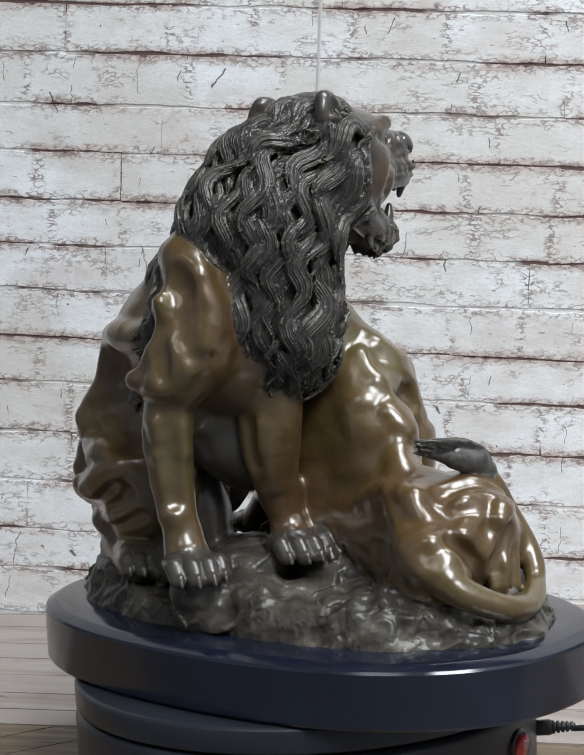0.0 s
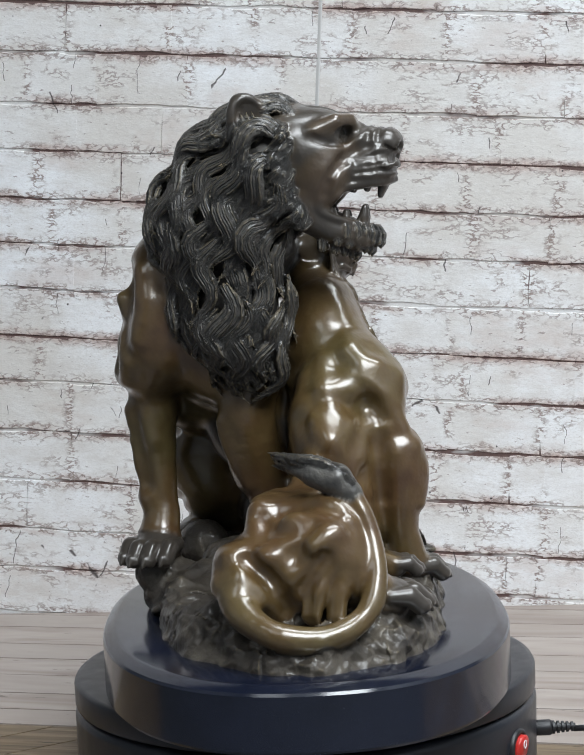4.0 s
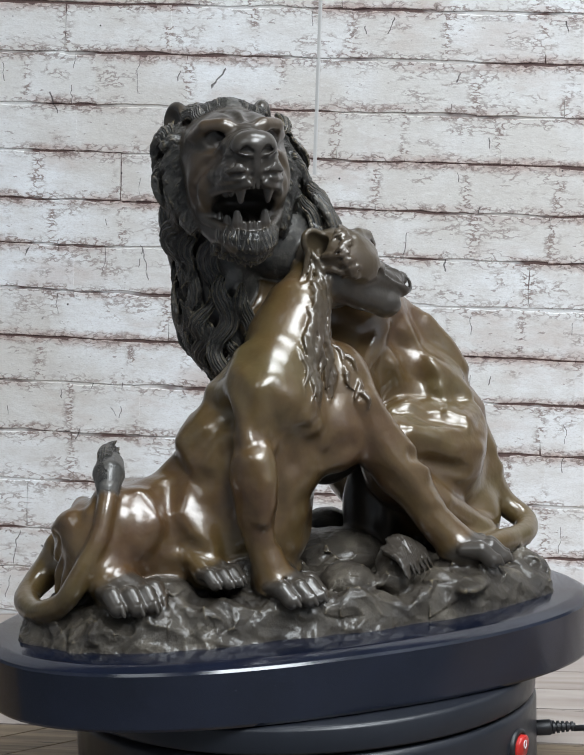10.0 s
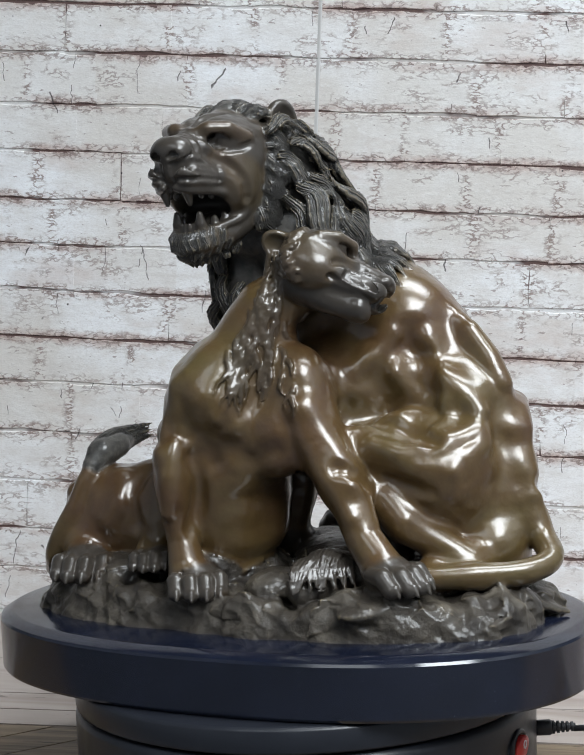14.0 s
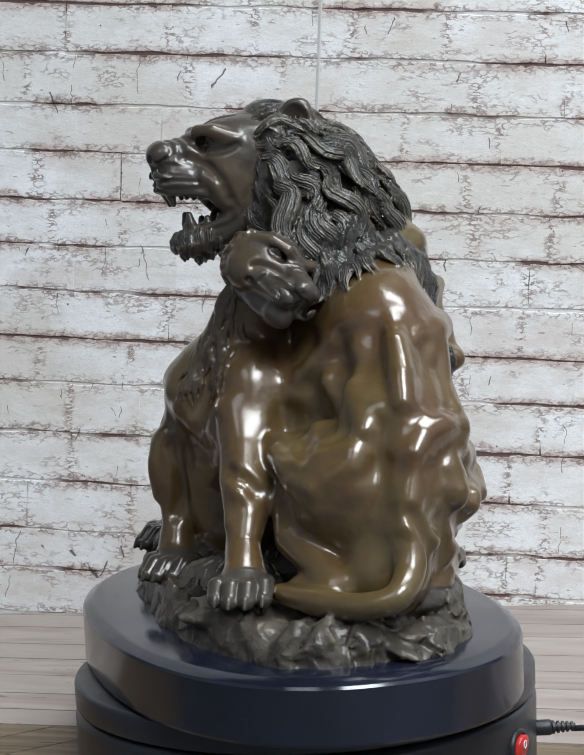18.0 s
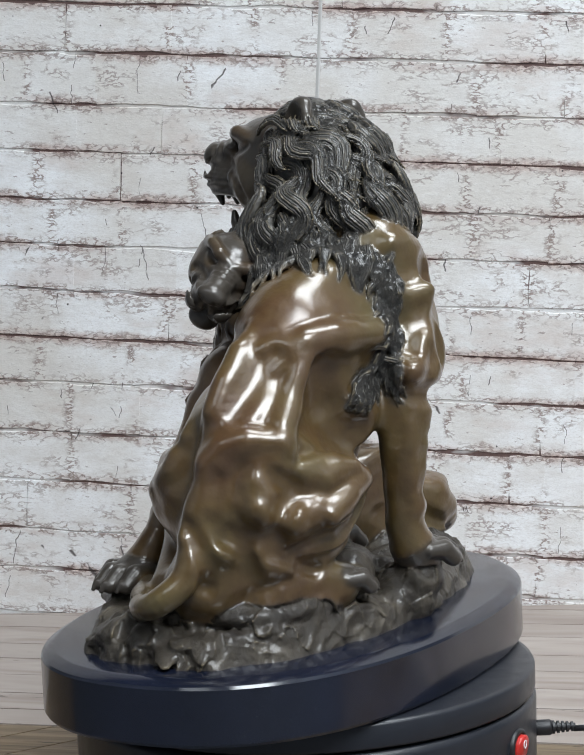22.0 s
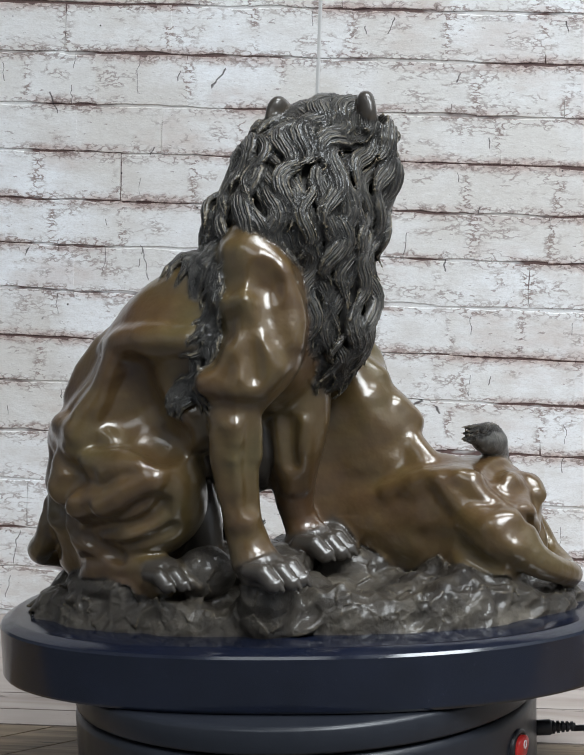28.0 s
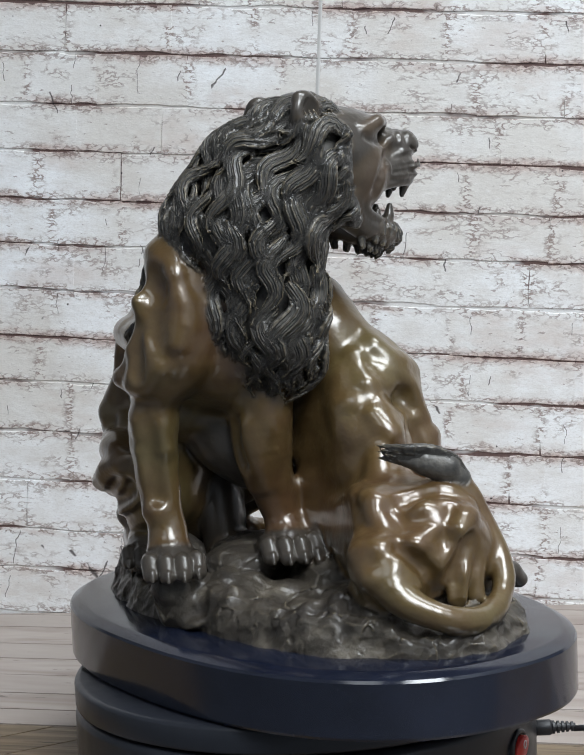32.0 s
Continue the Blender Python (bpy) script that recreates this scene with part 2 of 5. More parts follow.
def tube(bm, pts, radius, n=12):
    rings = []
    for i, p in enumerate(pts):
        p = Vector(p)
        d = (Vector(pts[min(i + 1, len(pts) - 1)]) - Vector(pts[max(i - 1, 0)])).normalized()
        side = d.cross(Vector((0, 0, 1))).normalized() if abs(d.z) < 0.95 else Vector((1, 0, 0))
        up = side.cross(d)
        r = radius[i] if isinstance(radius, (list, tuple)) else radius
        rings.append([bm.verts.new(p + r * (math.cos(2 * math.pi * k / n) * side + math.sin(2 * math.pi * k / n) * up)) for k in range(n)])
    for a, b in zip(rings, rings[1:]):
        for k in range(n):
            bm.faces.new((a[k], a[(k + 1) % n], b[(k + 1) % n], b[k]))
    bm.faces.new(rings[0][::-1])
    bm.faces.new(rings[-1])
    return bm


# ---------------------------------------------------------------- room shell
def slab(name, label, x0, x1, y0, y1, z0, z1, mat):
    bm = bmesh.new()
    box(bm, x0, x1, y0, y1, z0, z1)
    return tagged(new(name, finish(bm, name, mat)), label, "wall" if "wall" in name else name, kind="structure")


slab("wall_west", "grey plastered side wall of the studio", -1.9, -1.8, -3.2, 1.3, -0.12, 2.3, PLASTER)
slab("wall_east", "grey plastered side wall of the studio", 1.8, 1.9, -3.2, 1.3, -0.12, 2.3, PLASTER)
slab("wall_south", "dark plastered wall behind the camera", -1.8, 1.8, -3.2, -3.1, -0.12, 2.3, DARK_PLASTER)
slab("wall_north", "grey plastered wall behind the brick backdrop", -1.8, 1.8, 1.2, 1.3, -0.12, 2.3, PLASTER)
slab("ceiling", "plain grey plastered ceiling", -1.8, 1.8, -3.1, 1.2, 2.2, 2.3, PLASTER)
slab("studio_floor", "dark plain studio floor under the wooden boards", -1.8, 1.8, -3.1, 1.2, -0.12, -0.021, DARK_PLASTER)

# ---------------------------------------------------------------- turntable, fixed part
TT = tagged(new("turntable"), "black plastic motorised turntable with a red rocker switch", "turntable")
TT.location = (0.0025, 0, 0)
part("housing", lathe(bmesh.new(), [(0.146, 0.0), (0.154, 0.003), (0.1565, 0.010), (0.1575, 0.058), (0.1565, 0.0625), (0.150, 0.064), (0.02, 0.064)], 128), BLACK_PLASTIC, TT, "matt black round housing", True)
for k in range(4):
    a = radians(45 + 90 * k)
    foot = lathe(bmesh.new(), [(0.009, -0.0035), (0.010, -0.002), (0.010, 0.001)], 20)
    bmesh.ops.translate(foot, verts=foot.verts, vec=(0.12 * math.cos(a), 0.12 * math.sin(a), 0.0035))
    part("rubber_foot", foot, RUBBER, TT)

plate = part("plate", lathe(bmesh.new(), [(0.150, 0.0652), (0.1568, 0.0655), (0.1572, 0.067), (0.1572, 0.0795), (0.1562, 0.0815), (0.153, 0.0822), (0.02, 0.0822)], 128), BLACK_PLASTIC, TT, "turning black disc, dusty at the rim", True)

# rocker switch and power lead on the housing's side
swa, face = radians(-30.5), radians(-31)
out = Vector((math.cos(face), math.sin(face), 0))
along = Vector((-math.sin(face), math.cos(face), 0))
SWM = Matrix(((along.x, 0, out.x, 0.157 * math.cos(swa)), (along.y, 0, out.y, 0.157 * math.sin(swa)), (0, 1, 0, 0.0400), (0, 0, 0, 1)))


def side_part(name, bm, mat, parent, label="", smooth=True):
    bmesh.ops.transform(bm, matrix=SWM, verts=bm.verts)
    return part(name, bm, mat, parent, label, smooth)


bezel = side_part("switch_bezel", lathe(bmesh.new(), [(0.0125, -0.012), (0.0125, 0.0015), (0.0115, 0.0025), (0.0095, 0.0025), (0.009, 0.0005)], 40), RUBBER, TT, "round black switch bezel")
rk = bmesh.new()
lathe(rk, [(0.0088, -0.002), (0.0088, 0.003), (0.0078, 0.0042)], 40)
for v in rk.verts:
    if v.co.z > 0:
        v.co.z += 0.16 * v.co.y + 9.0 * v.co.y * v.co.y
rocker = side_part("switch_rocker", rk, RED_PLASTIC, bezel, "glossy red rocker")
ring = bmesh.new()
tube(ring, [(0.0018 * math.cos(a), 0.003 + 0.0026 * math.sin(a), 0.0053) for a in [2 * math.pi * i / 20 for i in range(21)]], 0.0004, 6)
side_part("switch_mark", ring, WHITE_PRINT, bezel, "white ring mark")

JACK = tagged(new("power_cable"), "black power lead with a ribbed plug in the turntable", "cable")
JACK.location = (0.1463, -0.017, 0.0337)
plug = lathe(bmesh.new(), [(0.0040, 0.0), (0.0042, 0.004), (0.0052, 0.005), (0.0052, 0.0075), (0.0047, 0.008), (0.0053, 0.009), (0.0054, 0.021), (0.0048, 0.0225)], 32)
bmesh.ops.rotate(plug, verts=plug.verts, cent=(0, 0, 0), matrix=Matrix.Rotation(radians(90), 3, "Y"))
part("plug", plug, RUBBER, JACK, "glossy black barrel plug", True)
relief = []
for i in range(5):
    z = 0.0225 + 0.0032 * i
    r = 0.0045 - 0.0003 * i
    relief += [(r * 0.7, z), (r, z + 0.0003), (r, z + 0.0019), (r * 0.7, z + 0.0022)]
rel = lathe(bmesh.new(), relief + [(0.0024, 0.0386)], 24)
bmesh.ops.rotate(rel, verts=rel.verts, cent=(0, 0, 0), matrix=Matrix.Rotation(radians(90), 3, "Y"))
part("strain_relief", rel, RUBBER, JACK, "ribbed strain relief", False)
lead = []
for i in range(40):
    s = i / 39
    lead.append((0.037 + 0.62 * s, 0.30 * s * s, -0.0015 - 0.029 * min(1, 2.2 * s) ** 2 * (3 - 2 * min(1, 2.2 * s)) + 0.001 * math.sin(9 * s)))
part("lead", tube(bmesh.new(), lead, 0.0021, 10), RUBBER, JACK, "thin black cord", True)

# ---------------------------------------------------------------- plinth
PL_A, PL_B, PL_N, PL_TURN = 0.2112, 0.1354, 2.3, radians(-42.5)


def oval(a, r):
    c, s = math.cos(a), math.sin(a)
    k = r - 1.0
    x = (PL_A + k) * math.copysign(abs(c) ** (2 / PL_N), c)
    y = (PL_B + k) * math.copysign(abs(s) ** (2 / PL_N), s)
    ct, st = math.cos(PL_TURN), math.sin(PL_TURN)
    return 0.0062 + ct * x - st * y, ct * y + st * x


bm = lathe(bmesh.new(), [(0.995, 0.0822), (0.999, 0.0832), (1.0, 0.0850), (1.0, 0.1175), (0.9990, 0.1193), (0.9930, 0.1228), (0.9910, 0.1232), (0.93, 0.1232)], 160, oval)
PLINTH = tagged(new("marble_plinth", finish(bm, "marble_plinth", MARBLE, False)), "polished black marble oval plinth with a chamfered rim", "plinth")
for poly in PLINTH.data.polygons:
    poly.use_smooth = len(poly.vertices) == 4
PLINTH.data.set_sharp_from_angle(angle=radians(28))

# ---------------------------------------------------------------- the bronze: a distance field, meshed by surface nets
STEP = 0.00102
LO = np.array((-0.195, -0.195, 0.0725))
DIM = np.ceil((np.array((0.195, 0.195, 0.424)) - LO) / STEP).astype(int) + 1
FIELD = np.full(DIM, 1.0, np.float32)
KIND = np.zeros(DIM, np.uint8)
STRAND = np.zeros(DIM, np.float32)
HIDE, HAIR, ROCK, DARK, FACE, FRINGE = 0, 1, 2, 3, 4, 5


def block(lo, hi):
    i0 = np.maximum(((np.asarray(lo) - LO) / STEP).astype(int), 0)
    i1 = np.minimum(((np.asarray(hi) - LO) / STEP).astype(int) + 2, DIM)
    if (i1 <= i0).any():
        return None
    ax = [(LO[k] + STEP * np.arange(i0[k], i1[k])).astype(np.float32) for k in range(3)]
    return tuple(slice(i0[k], i1[k]) for k in range(3)), ax[0][:, None, None], ax[1][None, :, None], ax[2][None, None, :]


def join(sl, d, k, kind):
    f = FIELD[sl]
    KIND[sl][d < f] = kind
    if k > 0:
        h = np.clip(0.5 + 0.5 * (f - d) / k, 0, 1)
        FIELD[sl] = f + (d - f) * h - k * h * (1 - h)
    else:
        FIELD[sl] = np.minimum(f, d)


def carve(sl, d, k):
    f = FIELD[sl]
    h = np.clip(0.5 - 0.5 * (f + d) / k, 0, 1)
    FIELD[sl] = f + (-d - f) * h + k * h * (1 - h)


def axes(turn):
    if turn is None:
        return np.eye(3)
    if isinstance(turn, Matrix):
        return np.array(turn.to_3x3())
    return np.array(Euler([radians(a) for a in turn]).to_matrix())


def ell(c, r, turn=None, k=0.010, kind=HIDE, cut=False):
    """An ellipsoid, joined to the body with a fillet of k metres, or cut out of it."""
    c, r = np.asarray(c, float), np.asarray(r if hasattr(r, "__len__") else (r, r, r), float)
    m = axes(turn)
    ext = np.sqrt(((m * r) ** 2).sum(1)) + k + 3 * STEP
    b = block(c - ext, c + ext)
    if b is None:
        return
    sl, X, Y, Z = b
    q = [(X - c[0]) * m[0, i] + (Y - c[1]) * m[1, i] + (Z - c[2]) * m[2, i] for i in range(3)]
    k0 = np.sqrt(sum((q[i] / r[i]) ** 2 for i in range(3)))
    k1 = np.sqrt(sum((q[i] / r[i] ** 2) ** 2 for i in range(3))) + 1e-9
    d = (k0 * (k0 - 1) / k1).astype(np.float32)
    carve(sl, d, k) if cut else join(sl, d, k, kind)


def limb(pts, radii, k=0.008, kind=HIDE, cut=False, flat=None):
    """A tapered limb along pts. flat: (direction, factor) thins it along that direction."""
    P, R = np.asarray(pts, float), np.asarray(radii, float)
    mar = R.max() * (1.5 if flat else 1) + k + 3 * STEP
    b = block(P.min(0) - mar, P.max(0) + mar)
    if b is None:
        return
    sl, X, Y, Z = b
    best = None
    for a, e, ra, rb in zip(P, P[1:], R, R[1:]):
        v = e - a
        t = np.clip(((X - a[0]) * v[0] + (Y - a[1]) * v[1] + (Z - a[2]) * v[2]) / max(v @ v, 1e-12), 0, 1)
        dx, dy, dz = X - a[0] - t * v[0], Y - a[1] - t * v[1], Z - a[2] - t * v[2]
        q = dx * dx + dy * dy + dz * dz
        if flat:
            w, fac = np.asarray(flat[0], float), flat[1]
            s = dx * w[0] + dy * w[1] + dz * w[2]
            q = q + s * s * (1 / fac ** 2 - 1)
        d = np.sqrt(q) - (ra + (rb - ra) * t)
        best = d if best is None else np.minimum(best, d)
    best = best.astype(np.float32)
    carve(sl, best, k) if cut else join(sl, best, k, kind)


def lock(pts, widths, ups, thick=0.5, grooves=3.0, depth=0.0011, k=0.0015, kind=HAIR):
    """A lock of hair: a flat tapering ribbon along pts, lying on the surface whose outward normals are ups, with fine grooves along it."""
    P, W, Nn = np.asarray(pts, float), np.asarray(widths, float), np.asarray(ups, float)
    offset = (float(np.abs(P[0]).sum()) * 977.0) % 1.0
    mar = W.max() + k + 3 * STEP
    for a, e, wa, wb, up in zip(P, P[1:], W, W[1:], Nn):
        b = block(np.minimum(a, e) - mar, np.maximum(a, e) + mar)
        if b is None:
            continue
        sl, X, Y, Z = b
        v = e - a
        t = np.clip(((X - a[0]) * v[0] + (Y - a[1]) * v[1] + (Z - a[2]) * v[2]) / max(v @ v, 1e-12), 0, 1)
        dx, dy, dz = X - a[0] - t * v[0], Y - a[1] - t * v[1], Z - a[2] - t * v[2]
        side = np.cross(v, up)
        side /= np.linalg.norm(side) + 1e-9
        s = dx * side[0] + dy * side[1] + dz * side[2]
        q = dx * dx + dy * dy + dz * dz - s * s
        w = wa + (wb - wa) * t
        d = np.sqrt(q / thick ** 2 + s * s + 1e-12) - w
        d = d * (0.55 + 0.45 * thick) + depth * (0.5 + 0.5 * np.cos(2 * np.pi * grooves * 0.5 * s / np.maximum(w, 1e-4))) * np.minimum(1, w / 0.003)
        d = d.astype(np.float32)
        near = d < FIELD[sl]
        STRAND[sl][near] = np.broadcast_to(s + offset, d.shape)[near]
        join(sl, d, k, kind)


def spline(pts, radii, n=5):
    """Points and radii along a smooth curve through pts."""
    P, R = np.asarray(pts, float), np.asarray(radii, float)
    out, rad = [], []
    for i in range(len(P) - 1):
        a, b, c, d = P[max(i - 1, 0)], P[i], P[i + 1], P[min(i + 2, len(P) - 1)]
        for j in range(n):
            t = j / n
            out.append(0.5 * (2 * b + (c - a) * t + (2 * a - 5 * b + 4 * c - d) * t * t + (3 * b - a - 3 * c + d) * t ** 3))
            rad.append(R[i] + (R[i + 1] - R[i]) * t)
    return out + [P[-1]], rad + [R[-1]]


def cord(pts, radii, k=0.004, kind=HIDE):
    p, r = spline(pts, radii)
    limb(p, r, k, kind)


def unit(v):
    v = np.asarray(v, float)
    return v / np.linalg.norm(v)


# ---- rock base
rng = np.random.RandomState(4)
RB_A, RB_B, RB_T = 0.187, 0.0965, radians(-42.5)
ct, st = math.cos(RB_T), math.sin(RB_T)
sl, X, Y, Z = block((-0.2, -0.2, 0.06), (0.2, 0.2, 0.15))
u = (X - 0.0038) * ct + (Y - 0.0008) * st
v = -(X - 0.0038) * st + (Y - 0.0008) * ct
ang = np.arctan2(v / RB_B, u / RB_A)
wob = 0.03 * np.sin(3 * ang + 1.0) + 0.022 * np.sin(7 * ang + 2.0) + 0.016 * np.sin(13 * ang) + 0.010 * np.sin(23 * ang + 0.6)
rad = (np.abs(u / RB_A) ** 2.4 + np.abs(v / RB_B) ** 2.4) ** (1 / 2.4) / (1 + 0.6 * wob)
top = 0.097 + 0.0035 * np.sin(u * 60 + 1) + 0.003 * np.sin(v * 75 + u * 40) + 0.0022 * np.sin(u * 130 - v * 110) + 0.0015 * np.sin(u * 260 + v * 190)
side = (rad - 1) * 0.105
h = np.clip(0.5 + 0.5 * (side + 0.25 * (Z - 0.0735) - (Z - top)) / 0.012, 0, 1)
d = (Z - top) + ((side + 0.25 * (Z - 0.0735)) - (Z - top)) * h + 0.012 * h * (1 - h)
join(sl, d.astype(np.float32), 0, ROCK)
# crags: folded waves, strongest on the sides
crag = np.zeros(d.shape, np.float32)
for scale, amp in ((60, 0.0020), (120, 0.0020), (230, 0.0014), (450, 0.0013)):
    wave = np.zeros(d.shape, np.float32)
    for _ in range(5):
        w = unit(rng.normal(size=3) * np.array((1, 1, 1.3))) * scale * rng.uniform(0.7, 1.4)
        wave += np.sin(w[0] * X + w[1] * Y + w[2] * Z + rng.uniform(0, 6.28)).astype(np.float32)
    crag += amp * (np.abs(wave) * 0.5 - 0.55)
FIELD[sl] = np.where(KIND[sl] == ROCK, FIELD[sl] + 0.6 * crag, FIELD[sl])
for i in range(12):
    a = rng.uniform(0, 2 * math.pi)
    rr = rng.uniform(0.45, 0.95)
    uu, vv = RB_A * rr * math.cos(a), RB_B * rr * math.sin(a)
    z = rng.uniform(0.088, 0.097) if rr < 0.8 else rng.uniform(0.078, 0.090)
    ell((0.0038 + ct * uu - st * vv, ct * vv + st * uu, z), (rng.uniform(0.010, 0.024), rng.uniform(0.007, 0.014), rng.uniform(0.002, 0.0045)),
        (rng.uniform(-20, 20), rng.uniform(-20, 20), rng.uniform(0, 180)), 0.003, ROCK)


# ---- anatomy helpers
def paw(c, yaw, size=1.0, claws=True):
    """A planted paw: pad, four toes with knuckles and claws; yaw in degrees is where it points."""
    c = np.asarray(c, float)
    fw = np.array((math.cos(radians(yaw)), math.sin(radians(yaw)), 0))
    sd = np.array((-fw[1], fw[0], 0))
    up = np.array((0, 0, 1.0))
    s = size
    ell(c - fw * 0.004 * s + up * 0.002 * s, (0.017 * s, 0.0165 * s, 0.0115 * s), (0, 0, yaw), 0.006, DARK)
    for i, (o, f) in enumerate(((-0.0150, 0.006), (-0.0052, 0.0125), (0.0052, 0.0125), (0.0150, 0.006))):
        b = c + sd * o * s + fw * f * s
        limb([b - fw * 0.012 * s + up * 0.004 * s, b + up * 0.0035 * s, b + fw * 0.007 * s - up * 0.003 * s], [0.0046 * s, 0.0064 * s, 0.0056 * s], 0.0014, DARK)
        ell(b + fw * 0.0075 * s - up * 0.0035 * s, (0.0060 * s, 0.0056 * s, 0.0050 * s), (0, 0, yaw), 0.001, DARK)
        limb([b - fw * 0.002 * s + sd * 0.005 * s + up * 0.010 * s, b + fw * 0.011 * s + sd * 0.0052 * s - up * 0.001 * s], [0.0008, 0.0009], 0.0014, cut=True)
        if claws:
            limb([b + fw * 0.0115 * s - up * 0.001 * s, b + fw * 0.0145 * s - up * 0.0062 * s], [0.0022 * s, 0.0015 * s], 0.0008, DARK)


# ---- lion: trunk, seen sitting with the rump on the rock
ell((-0.102, 0.050, 0.150), (0.046, 0.046, 0.050), None, 0.012)
ell((-0.099, 0.040, 0.195), (0.040, 0.043, 0.052), (-25, 0, 28), 0.02)
ell((-0.072, 0.005, 0.250), (0.041, 0.050, 0.054), (-35, 0, 28), 0.02)
ell((-0.040, -0.027, 0.275), (0.043, 0.044, 0.050), None, 0.02)
ell((-0.030, -0.028, 0.246), (0.033, 0.029, 0.036), None, 0.02)
limb([(-0.076, -0.008, 0.296), (-0.103, 0.030, 0.262), (-0.120, 0.060, 0.215), (-0.128, 0.078, 0.165), (-0.130, 0.090, 0.135)], [0.012, 0.012, 0.013, 0.014, 0.013], 0.016)
# belly, and the skin between flank and knee
ell((-0.035, 0.012, 0.215), (0.035, 0.035, 0.040), None, 0.012)
ell((-0.080, -0.014, 0.214), (0.026, 0.024, 0.024), (0, 0, 40), 0.014)
# dark kind here: black patina plus the shade between the legs, put into colour
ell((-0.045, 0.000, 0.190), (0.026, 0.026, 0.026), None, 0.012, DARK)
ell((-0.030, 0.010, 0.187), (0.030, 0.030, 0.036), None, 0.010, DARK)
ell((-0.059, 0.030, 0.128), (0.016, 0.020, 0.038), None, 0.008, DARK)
ell((-0.030, 0.015, 0.102), (0.035, 0.035, 0.018), None, 0.006, ROCK)
# right haunch, shin and hind foot
ell((-0.100, 0.022, 0.160), (0.034, 0.044, 0.042), (20, 0, 20), 0.008)
ell((-0.099, 0.000, 0.172), (0.020, 0.021, 0.022), None, 0.010)
limb([(-0.099, -0.004, 0.165), (-0.106, 0.020, 0.128), (-0.122, 0.045, 0.108)], [0.018, 0.016, 0.012], 0.006)
limb([(-0.126, 0.050, 0.106), (-0.114, 0.020, 0.104), (-0.106, 0.000, 0.106)], [0.012, 0.0125, 0.014], 0.005)
paw((-0.104, -0.006, 0.108), -72, 0.85)
# left haunch, shin and hind foot
ell((-0.080, 0.068, 0.165), (0.036, 0.038, 0.042), None, 0.008)
ell((-0.042, 0.056, 0.184), (0.022, 0.020, 0.020), None, 0.010)
limb([(-0.030, 0.056, 0.168), (-0.050, 0.084, 0.136), (-0.085, 0.100, 0.112)], [0.012, 0.014, 0.012], 0.006)
limb([(-0.088, 0.100, 0.108), (-0.062, 0.098, 0.106)], [0.012, 0.013], 0.005)
# right foreleg
ell((-0.052, -0.048, 0.303), (0.022, 0.025, 0.034), (0, 0, 20), 0.014)
ell((-0.057, -0.057, 0.288), (0.0255, 0.023, 0.034), (0, 0, -33), 0.014)
ell((-0.061, -0.063, 0.258), (0.0265, 0.0215, 0.034), (0, 16, -33), 0.012)
cord([(-0.055, -0.050, 0.315), (-0.055, -0.058, 0.290), (-0.060, -0.066, 0.262), (-0.069, -0.062, 0.242), (-0.078, -0.057, 0.222), (-0.0785, -0.0555, 0.202), (-0.0775, -0.055, 0.171), (-0.075, -0.055, 0.144), (-0.071, -0.060, 0.124)],
     [0.018, 0.021, 0.022, 0.0205, 0.0180, 0.0165, 0.0132, 0.0122, 0.0135], 0.010)
ell((-0.093, -0.056, 0.236), (0.0085, 0.0085, 0.011), None, 0.010)
paw((-0.066, -0.070, 0.114), -68, 1.0)
# left foreleg
cord([(-0.006, -0.024, 0.260), (-0.011, -0.029, 0.215), (-0.011, -0.026, 0.190), (-0.010, -0.017, 0.160), (-0.006, -0.014, 0.138), (-0.002, -0.018, 0.124)], [0.022, 0.020, 0.0185, 0.0150, 0.0125, 0.013], 0.008)
paw((0.001, -0.025, 0.117), -62, 1.0)
# tail, round the rump and forward along the ground
ell((-0.112, 0.082, 0.118), (0.026, 0.026, 0.026), None, 0.010)
cord([(-0.130, 0.086, 0.150), (-0.136, 0.100, 0.125), (-0.135, 0.117, 0.112), (-0.118, 0.123, 0.107), (-0.094, 0.120, 0.106), (-0.070, 0.114, 0.106), (-0.052, 0.108, 0.107)],
     [0.013, 0.0098, 0.0086, 0.0080, 0.0078, 0.0074, 0.007], 0.004)

# ---- lion: head
HE = np.array((0.0547, 0.0015, 0.3887))
HF, HR = np.array((0.746, 0.666, 0.0)), np.array((0.666, -0.746, 0.0))
HM3 = Matrix(((HF[0], -HR[0], 0), (HF[1], -HR[1], 0), (0, 0, 1)))


def hp(f, r, u):
    return HE + HF * f / 1000 + HR * r / 1000 + np.array((0, 0, u / 1000))


def hturn(tilt=0, yaw=0):
    return HM3 @ Euler((0, radians(tilt), radians(yaw))).to_matrix()


